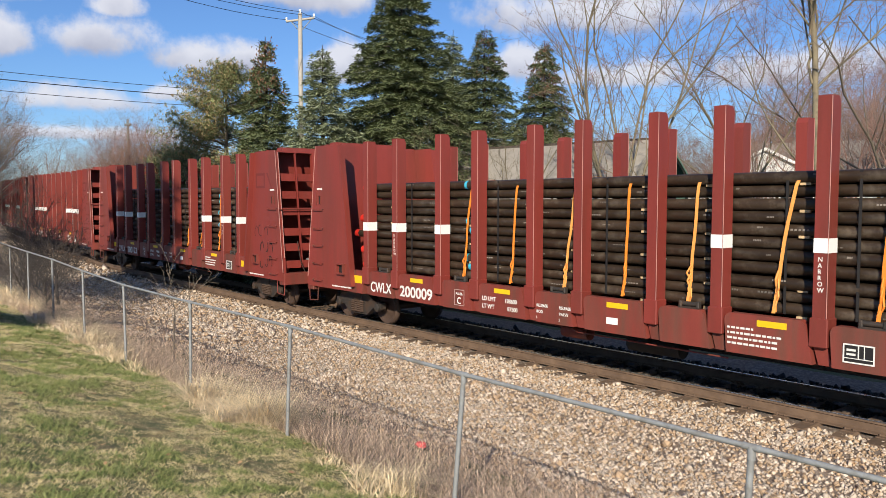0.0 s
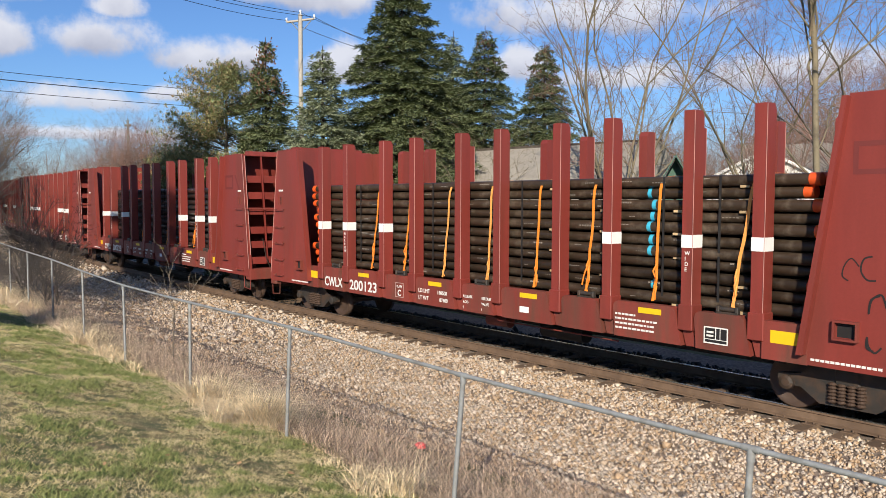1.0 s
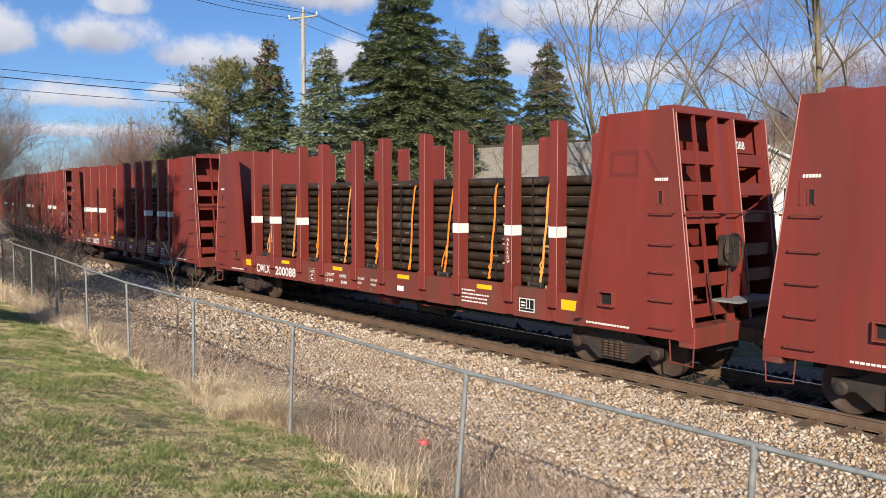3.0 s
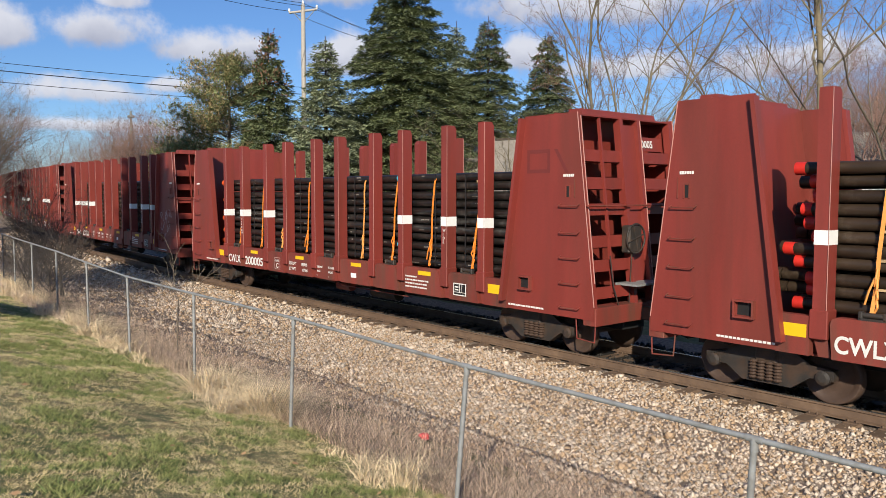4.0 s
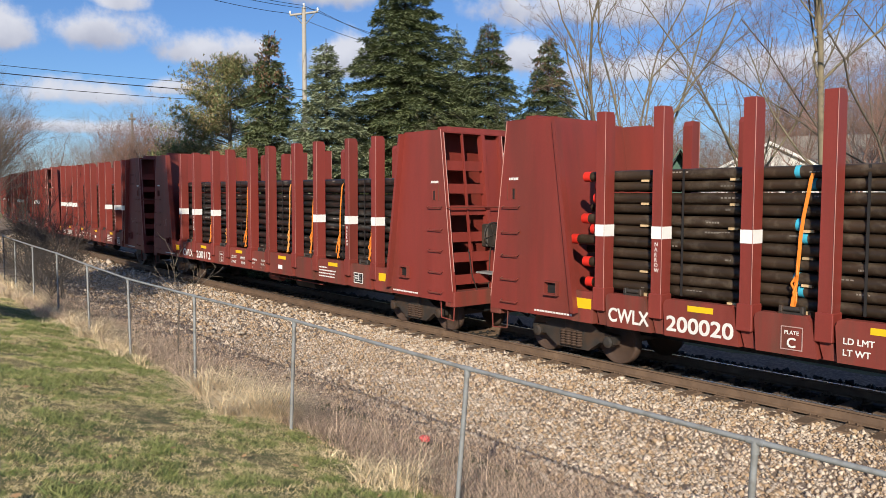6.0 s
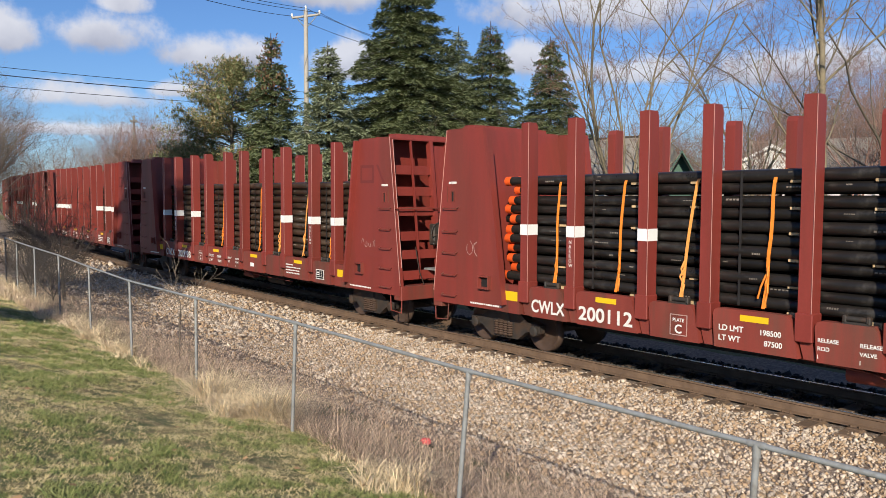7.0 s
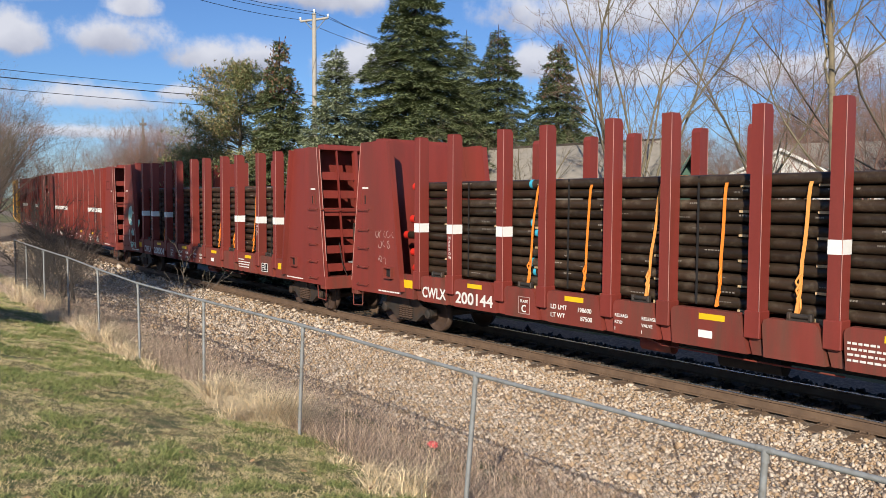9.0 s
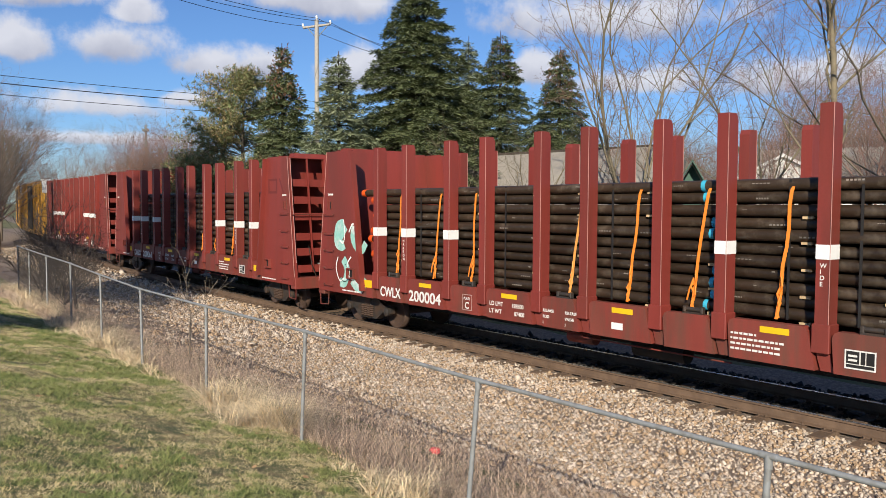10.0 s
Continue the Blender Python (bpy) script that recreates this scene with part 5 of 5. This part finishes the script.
    bare_tree(-27.5, 6.4, 3.0, 0.05, 63, "dark bare shrub behind the fence", BARK_DARK, BARK_DARK, name="bare_shrub", group="bare shrubs", levels=4, arms=7, spread=1.1, trunk=0.2, kids=(1.5, 1.3, 1.0), arm_len=0.6)
    for n, (sx, sy, sh) in enumerate(((-29.5, 6.3, 2.6), (-32.0, 7.2, 3.0), (-22.9, 5.4, 1.9), (-26.0, 5.5, 2.3))):
        bare_tree(sx, sy, sh, 0.035, 70 + n, "dark bare shrub behind the fence", BARK_DARK, BARK_DARK, name="bare_shrub", group="bare shrubs", levels=4, arms=9, spread=1.0, trunk=0.12, kids=(1.6, 1.3, 1.0), arm_len=0.65)
    bare_tree(-13.9, 5.35, 2.0, 0.016, 64, "thin grey bare sapling behind the fence", BARK, BARK_PALE, name="bare_shrub", group="bare shrubs", levels=3, arms=5, spread=0.9, trunk=0.5, kids=(0.8, 0.5), arm_len=0.4, wave=0.05)
    bare_tree(-19.3, 6.3, 1.6, 0.014, 65, "thin grey bare sapling behind the fence", BARK, BARK_PALE, name="bare_shrub", group="bare shrubs", levels=3, arms=4, spread=1.1, trunk=0.3, kids=(0.6, 0.4), arm_len=0.5, wave=0.06)


build_conifers()
build_bare_trees()


# ---------------------------------------------------------------- pole and cables
def cable(a, b, sag, r, label):
    pts = []
    for k in range(25):
        u = k / 24
        p = Vector(a).lerp(Vector(b), u)
        p.z -= sag * 4 * u * (1 - u)
        pts.append(p)
    bm = bent(bmesh.new(), pts, r, n=5)
    return thing("cable", label, "cable", "overhead cables", bm=bm, material=CABLE)


def build_pole():
    x, y = at((-0.8665, 0.499), 46)
    top = EYE_Z + 46 * 0.2315
    pole = thing("utility_pole", "weathered grey timber utility pole with a crossarm", "utility pole")
    part("shaft", tube(bmesh.new(), (x, y, float(land(x, y)) - 0.2), (x, y, top), 0.17, 0.12, n=10), POLE_WOOD, pole)
    d = Vector((0.63, 0.77, 0)).normalized()
    bm = bmesh.new()
    c = Vector((x, y, top - 0.35))
    a, b = c - d * 0.78 - Vector((0, 0, 0.1)), c + d * 0.78 + Vector((0, 0, 0.1))
    tube(bm, a, b, 0.07, n=6)
    part("crossarm", bm, POLE_WOOD, pole)
    part("brace", tube(bmesh.new(), c + d * 0.6, c - Vector((0, 0, 0.7)), 0.025, n=5), GALV, pole)
    part("brace", tube(bmesh.new(), c - d * 0.6, c - Vector((0, 0, 0.7)), 0.025, n=5), GALV, pole)
    ins = [a + Vector((0, 0, 0.1)), c + Vector((0, 0, 0.45)), b + Vector((0, 0, 0.1))]
    for p in ins:
        bm = lathe(bmesh.new(), [(0.03, -0.1), (0.05, -0.05), (0.075, 0.0), (0.05, 0.04), (0.07, 0.08), (0.03, 0.14)], n=10)
        bmesh.ops.rotate(bm, verts=bm.verts, matrix=Matrix.Rotation(radians(90), 3, "X"))
        bmesh.ops.translate(bm, verts=bm.verts, vec=p)
        part("insulator", bm, WHITE, pole)
    for p, u, v in zip(ins, (0.208, 0.22, 0.214), (0.172, 0.183, 0.178)):
        west = Vector((-0.985, 0.17, 0)) * 40
        cable(p, (west.x * 0.8, west.y * 0.8 + 6, EYE_Z + 40 * u), 0.15, 0.014, "thin dark power line on a pole")
        cable(p, (*at((-0.768, 0.64), 47), EYE_Z + 47 * v), 0.35, 0.014, "thin dark power line on a pole")
    for low, left, r in ((0.1315, 0.144, 0.014), (0.123, 0.1355, 0.022), (0.1126, 0.123, 0.014)):
        cable((x, y, EYE_Z + 46 * low), (-38.9, 6.0, EYE_Z + 39.4 * left), 0.12, r, "dark overhead communication cable")


build_pole()


# ---------------------------------------------------------------- houses behind the track
def build_long_house():
    a, b = Vector((*at((-0.79, 0.613), 42), 0)), Vector((*at((-0.585, 0.811), 34), 0))
    house = thing("house", "low house with a long weathered grey shingle roof", "house")
    d = (b - a).normalized()
    n = Vector((-d.y, d.x, 0))
    L = (b - a).length
    house.matrix_basis = Matrix.Translation((a.x, a.y, 0)) @ Matrix.Rotation(math.atan2(d.y, d.x), 4, "Z")
    part("wall", boxed(-0.2, L, -3.4, 3.4, -0.3, 3.0), SIDING, house)
    bm = bmesh.new()
    ridge, eave = 5.72, 2.9
    v = [bm.verts.new(c) for c in ((-1.0, -4.0, eave), (L + 0.8, -4.0, eave), (L + 0.8, 4.0, eave), (-1.0, 4.0, eave), (1.6, 0, ridge), (L + 0.8, 0, ridge + 0.05))]
    for q in ((0, 1, 5, 4), (2, 3, 4, 5), (3, 0, 4), (1, 2, 5), (3, 2, 1, 0)):
        bm.faces.new([v[i] for i in q])
    part("roof", bm, ROOF, house)
    part("ridge_board", boxed(1.5, L + 0.85, -0.06, 0.06, ridge - 0.02, ridge + 0.09), BARK_DARK, house)
    for k in range(9):
        # courses of shingles
        z = eave + (ridge - eave) * k / 9
        y = -4.0 + 4.0 * k / 9
        part("shingle_course", boxed(-0.9 + 2.5 * k / 9, L + 0.82, y - 0.01, y + 0.02, z, z + 0.02), ROOF, house)
    for x in (2.0, 6.0, 9.5):
        w = part("window", boxed(x, x + 1.1, -3.44, -3.4, 1.0, 2.2), GLASS_DARK, house)
        part("frame", boxed(x - 0.06, x + 1.16, -3.43, -3.405, 0.94, 2.26), WHITE_SIDING, w)


def small_house(way, dist, w, h, ridge, turn, wall, roof, label):
    x, y = at(way, dist)
    house = thing("house", label, "house", "houses among trees")
    house.matrix_basis = pose(x, y, float(land(x, y)), 0, 0, turn)
    part("wall", prism(bmesh.new(), [(-w / 2, -0.2), (w / 2, -0.2), (w / 2, h), (0, ridge), (-w / 2, h)], -4, 4), wall, house)
    for s in (-1, 1):
        part("roof", prism(bmesh.new(), [(0, ridge + 0.02), (s * (w / 2 + 0.4), h - 0.25), (s * (w / 2 + 0.4), h - 0.1), (0, ridge + 0.2)], -4.3, 4.3), roof, house)
    for x0 in (-w * 0.3, w * 0.12):
        p = part("window", boxed(x0, x0 + 0.9, -4.06, -4.0, h - 1.5, h - 0.4), GLASS_DARK, house)
        part("frame", boxed(x0 - 0.08, x0 + 0.98, -4.045, -4.01, h - 1.58, h - 0.32), WHITE_SIDING, p)
    part("door", boxed(-0.4, 0.45, -4.06, -4.0, 0.0, 2.05), GLASS_DARK, house)


build_long_house()
small_house((-0.475, 0.880), 54, 7.5, 4.0, 5.9, 35, WHITE_SIDING, WHITE_SIDING, "white sided house with a pale gable roof")
small_house((-0.425, 0.905), 60, 8.0, 4.2, 6.8, -70, SIDING, ROOF, "cream sided house seen among bare trees")
small_house((-0.325, 0.946), 56, 8.0, 4.0, 6.6, 30, WHITE_SIDING, ROOF, "white sided house seen among bare trees")


def build_playhouse():
    x, y = at((-0.553, 0.833), 29)
    ph = thing("playhouse", "small dark green gabled playhouse on posts", "playhouse")
    ph.matrix_basis = pose(x, y, float(land(x, y)), 0, 0, 35) @ Matrix.Diagonal((0.85, 0.85, 0.86, 1))
    part("panel", prism(bmesh.new(), [(-0.55, 3.4), (0.55, 3.4), (0.55, 4.7), (0, 5.7), (-0.55, 4.7)], -0.02, 0.02), GREEN, ph)
    for s in (-1, 1):
        part("roof", prism(bmesh.new(), [(0, 5.76), (s * 0.85, 4.3), (s * 0.85, 4.37), (0, 5.85)], -0.9, 0.9), GREEN, ph)
        for v in (-0.7, 0.7):
            part("post", boxed(s * 0.55 - 0.05, s * 0.55 + 0.05, v - 0.05, v + 0.05, 0, 4.8), POLE_WOOD, ph)
    part("floor", boxed(-0.6, 0.6, -0.75, 0.75, 1.6, 1.68), POLE_WOOD, ph)


build_playhouse()


mat("verdigris_tower", (0.2, 0.235, 0.225), 0.8, var=0.15)


def build_far_tower():
    x, y = at((-0.949, 0.316), 260)
    tw = thing("distant_tower", "small pale tower top far beyond the trees", "tower")
    part("shaft", tube(bmesh.new(), (x, y, 0), (x, y, 28.2), 0.8, 0.3, n=10), MATS["verdigris_tower"], tw)
    part("cap", boxed(x - 0.9, x + 0.9, y - 0.9, y + 0.9, 26.2, 26.9, bevel=0.2), MATS["verdigris_tower"], tw)


build_far_tower()


# ---------------------------------------------------------------- ballast, grass, weeds
def build_ballast():
    rng = np.random.RandomState(4)

    def lay(n, x0, x1, d0, d1, size):
        x = rng.uniform(x0, x1, n)
        d = rng.uniform(d0, d1, n)
        a = np.clip(BEND_X - x, 0, 380)
        y = TRACK_Y + BEND_R - np.sqrt(BEND_R ** 2 - a ** 2) + d
        # thinning towards the weeds
        toe = np.interp(x, [-22, -12, -6, -3], [4.9, 5.6, 6.6, 7.2])
        keep = rng.uniform(0, 1, n) < np.clip((d + toe + 0.6) / 1.9, 0.14, 1.0)
        x, y = x[keep], y[keep]
        s = size * np.exp(rng.normal(0, 0.32, len(x)))
        return x, y, s

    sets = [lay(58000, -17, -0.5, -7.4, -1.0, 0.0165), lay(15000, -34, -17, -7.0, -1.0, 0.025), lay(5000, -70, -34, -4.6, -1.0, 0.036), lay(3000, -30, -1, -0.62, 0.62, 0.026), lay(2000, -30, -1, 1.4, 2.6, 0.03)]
    # stones from the rails to the far side carry the train's shade as colour
    for part_sets, stone, name, words in ((sets[:3], STONE, "ballast", "loose crushed pale limestone railway ballast"), (sets[3:], SHADE_STONE, "oily_ballast", "ballast under the train, coloured near-black for its shade")):
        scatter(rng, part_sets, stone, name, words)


def scatter(rng, sets, stone, name, words):
    x, y, s = (np.concatenate(q) for q in zip(*sets))
    n = len(x)
    cube = np.array([(-1, -1, -1), (1, -1, -1), (1, 1, -1), (-1, 1, -1), (-1, -1, 1), (1, -1, 1), (1, 1, 1), (-1, 1, 1)], dtype=float)
    quad = np.array([(3, 2, 1, 0), (4, 5, 6, 7), (0, 1, 5, 4), (1, 2, 6, 5), (2, 3, 7, 6), (3, 0, 4, 7)])
    V = cube[None] * rng.uniform(0.55, 1.15, (n, 8, 1)) + rng.uniform(-0.28, 0.28, (n, 8, 3))
    V *= rng.uniform(0.6, 1.25, (n, 1, 3)) * s[:, None, None]
    q = rng.normal(size=(n, 4))
    q /= np.linalg.norm(q, axis=1)[:, None]
    w, a, b, c = q.T
    M = np.stack([1 - 2 * (b * b + c * c), 2 * (a * b - c * w), 2 * (a * c + b * w), 2 * (a * b + c * w), 1 - 2 * (a * a + c * c), 2 * (b * c - a * w),
                  2 * (a * c - b * w), 2 * (b * c + a * w), 1 - 2 * (a * a + b * b)], 1).reshape(n, 3, 3)
    V = np.einsum("nij,nkj->nki", M, V)
    V += np.stack([x, y, land(x, y) + s * rng.uniform(0.0, 0.9, n)], 1)[:, None]
    F = quad[None] + (np.arange(n) * 8)[:, None, None]
    tagged(new(name, raw(name, V.reshape(-1, 3), F.reshape(-1, 4), stone)), words, "gravel", kind="stuff")


def blades(name, x, y, h, w, lean, bend, rng, material, label, category, z0=0.0, parts=2):
    """Blades of grass or stems: tapering strips that lean and bend over."""
    n = len(x)
    a = rng.uniform(0, 2 * math.pi, n)
    D = np.stack([np.cos(a), np.sin(a), np.zeros(n)], 1)
    b = rng.uniform(0, 2 * math.pi, n)
    S = np.stack([np.cos(b), np.sin(b), np.zeros(n)], 1) * w[:, None]
    root = np.stack([x, y, land(x, y) + z0], 1)
    P1 = root + D * (h * lean * 0.4)[:, None] + np.array((0, 0, 1.0)) * (h * 0.6)[:, None]
    P2 = root + D * (h * (lean + bend))[:, None] + np.array((0, 0, 1.0)) * (h * (1.0 - 0.55 * bend))[:, None]
    if parts == 1:
        V = np.stack([root - S, root + S, P2 + S * 0.2, P2 - S * 0.2], 1)
        return tagged(new(name, raw(name, V.reshape(-1, 3), np.arange(n * 4).reshape(-1, 4), material)), label, category, kind="stuff")
    V = np.stack([root - S, root + S, P1 + S * 0.7, P1 - S * 0.7, P2 + S * 0.15, P2 - S * 0.15], 1)
    base = np.arange(n) * 6
    F = np.concatenate([np.stack([base, base + 1, base + 2, base + 3], 1), np.stack([base + 3, base + 2, base + 4, base + 5], 1)])
    return tagged(new(name, raw(name, V.reshape(-1, 3), F, material)), label, category, kind="stuff")


def build_grass():
    rng = np.random.RandomState(6)

    def field(x, y, cell):
        """Smooth random values on a grid of the given cell."""
        g = rng.uniform(-1, 1, (128, 128))
        u, v = np.asarray(x) / cell + 400.3, np.asarray(y) / cell + 400.7
        i, j = np.floor(u).astype(int), np.floor(v).astype(int)
        a, b = u - i, v - j
        a, b = a * a * (3 - 2 * a), b * b * (3 - 2 * b)
        i, j, i1, j1 = i % 128, j % 128, (i + 1) % 128, (j + 1) % 128
        return g[i, j] * (1 - a) * (1 - b) + g[i1, j] * a * (1 - b) + g[i, j1] * (1 - a) * b + g[i1, j1] * a * b

    n = 400000
    # denser towards the camera
    x = -3.0 - 24 * rng.uniform(0, 1, n) ** 1.5
    y = rng.uniform(0.4, 4.4, n)
    p = 0.4 * field(x, y, 1.5) + 0.55 * field(x, y, 0.5) + 0.65 * field(x, y, 0.2) + 0.5 * field(x, y, 0.08) + rng.normal(0, 0.1, n)
    g = p > 0.08
    h = rng.uniform(0.01, 0.036, n) * (1.0 + 1.3 * np.clip(p, -0.6, 1.0))
    w = rng.uniform(0.0018, 0.004, n) * (1 + np.clip(-x - 8, 0, 12) * 0.14)
    for sel, m, nm, lb in ((g, GRASS, "lawn_grass", "short mown green lawn grass"), (~g, MATS["lawn_straw"], "dead_lawn_grass", "bleached dry blades in a lawn")):
        blades(nm, x[sel], y[sel], h[sel], w[sel], rng.uniform(0.2, 1.2, sel.sum()), rng.uniform(0.1, 0.8, sel.sum()), rng, m, lb, "grass", parts=1)
    # tall dead tussocks along the fence
    cx, cy, hh = [], [], []
    for x0, x1, num, tall in ((-21, -16.5, 16, 0.42), (-16.2, -14.4, 15, 0.48), (-13.7, -12.7, 10, 0.36), (-12.4, -11.2, 5, 0.28), (-9.7, -7.9, 46, 0.5), (-7.4, -5.0, 4, 0.2), (-5.9, -5.2, 6, 0.35), (-30, -21, 40, 0.45)):
        for _ in range(num):
            tx = rng.uniform(x0, x1)
            fy = np.interp(tx, [q[0] for q in POSTS], [q[1] for q in POSTS])
            ty = fy + rng.normal(-0.02, 0.2)
            k = rng.randint(60, 130)
            cx.append(rng.normal(tx, 0.065, k))
            cy.append(rng.normal(ty, 0.065, k))
            hh.append(rng.uniform(0.25, 1.1, k) * tall * rng.uniform(0.4, 1.15))
    x, y, h = (np.concatenate(q) for q in (cx, cy, hh))
    n = len(x)
    blades("tall_dead_grass", x, y, h, rng.uniform(0.002, 0.005, n), rng.uniform(0.2, 1.8, n), rng.uniform(0.2, 1.3, n), rng, STRAW, "pale straw-coloured dead grass tussocks along a fence", "grass")
    # matted weeds between fence and ballast
    n = 64000
    x = -3.2 - 25 * rng.uniform(0, 1, n) ** 1.2
    y = 4.15 + np.interp(x, [-20, -8, -3], [4.2, 3.4, 2.8]) * rng.uniform(0, 1, n) ** 1.3
    h = rng.uniform(0.04, 0.22, n) * np.clip(1.2 - 0.3 * (y - 4.1), 0.3, 1.2)
    blades("dead_weeds", x, y, h, rng.uniform(0.0018, 0.0042, n), rng.uniform(0.2, 1.6, n), rng.uniform(0.2, 1.0, n), rng, WEED, "brown dead weeds matted on a gravel bank", "weeds")
    n = 2600
    x = -3.2 - 24 * rng.uniform(0, 1, n) ** 1.2
    y = 4.1 + 1.7 * rng.uniform(0, 1, n) ** 1.5
    blades("weed_stems", x, y, rng.uniform(0.15, 0.55, n), rng.uniform(0.0012, 0.0025, n), rng.uniform(0.0, 0.5, n), rng.uniform(0.0, 0.5, n), rng, WEED, "thin upright dead weed stems", "weeds")


mat("lawn_straw", (0.74, 0.61, 0.37), 0.75, var=0.25, scale=6, island=0.45, other=(0.45, 0.37, 0.17), other_amount=0.4, bump=0)
build_ballast()
build_grass()


def build_litter():
    x, y = -7.05, 5.6
    bm = bmesh.new()
    rng = random.Random(2)
    bmesh.ops.create_icosphere(bm, subdivisions=2, radius=0.07)
    for v in bm.verts:
        v.co *= rng.uniform(0.6, 1.2)
        v.co.z *= 0.5
    ob = thing("litter", "crumpled pink plastic scrap on the gravel", "litter", bm=bm, material=LITTER)
    ob.location = (x, y, float(land(x, y)) + 0.12)
    bm = bmesh.new()
    r2 = np.random.RandomState(3)
    for k in range(120):
        lx, ly = -3.5 - 14 * r2.uniform() ** 1.3, r2.uniform(0.8, 4.2)
        c = Vector((lx, ly, float(land(lx, ly)) + 0.04))
        a = r2.uniform(0, 6.28)
        u = Vector((math.cos(a), math.sin(a), r2.uniform(-0.3, 0.3))) * r2.uniform(0.015, 0.04)
        t = Vector((-math.sin(a), math.cos(a), r2.uniform(-0.3, 0.3))) * r2.uniform(0.012, 0.025)
        bm.faces.new([bm.verts.new(c + q) for q in (-u, t - u * 0.2, u, -t - u * 0.2)])
    thing("fallen_leaves", "scattered dry brown leaves on a lawn", "leaves", kind="stuff", bm=bm, material=LEAF)


build_litter()


# ---------------------------------------------------------------- motion
def motions():
    times = [0.5 * k for k in range(21)]
    for ob, k, wheels in MOVING:
        walk(ob, [(t, track_pose(car_run(k, t))) for t in times])
        for w in wheels:
            place = w.location.copy()
            rows = []
            for n in range(301):
                t = n / 30
                rows.append((t, Matrix.Translation(place) @ Matrix.Rotation((car_run(0, t) - CAR_X0) / 0.42, 4, "Y")))
            walk(w, rows)


motions()
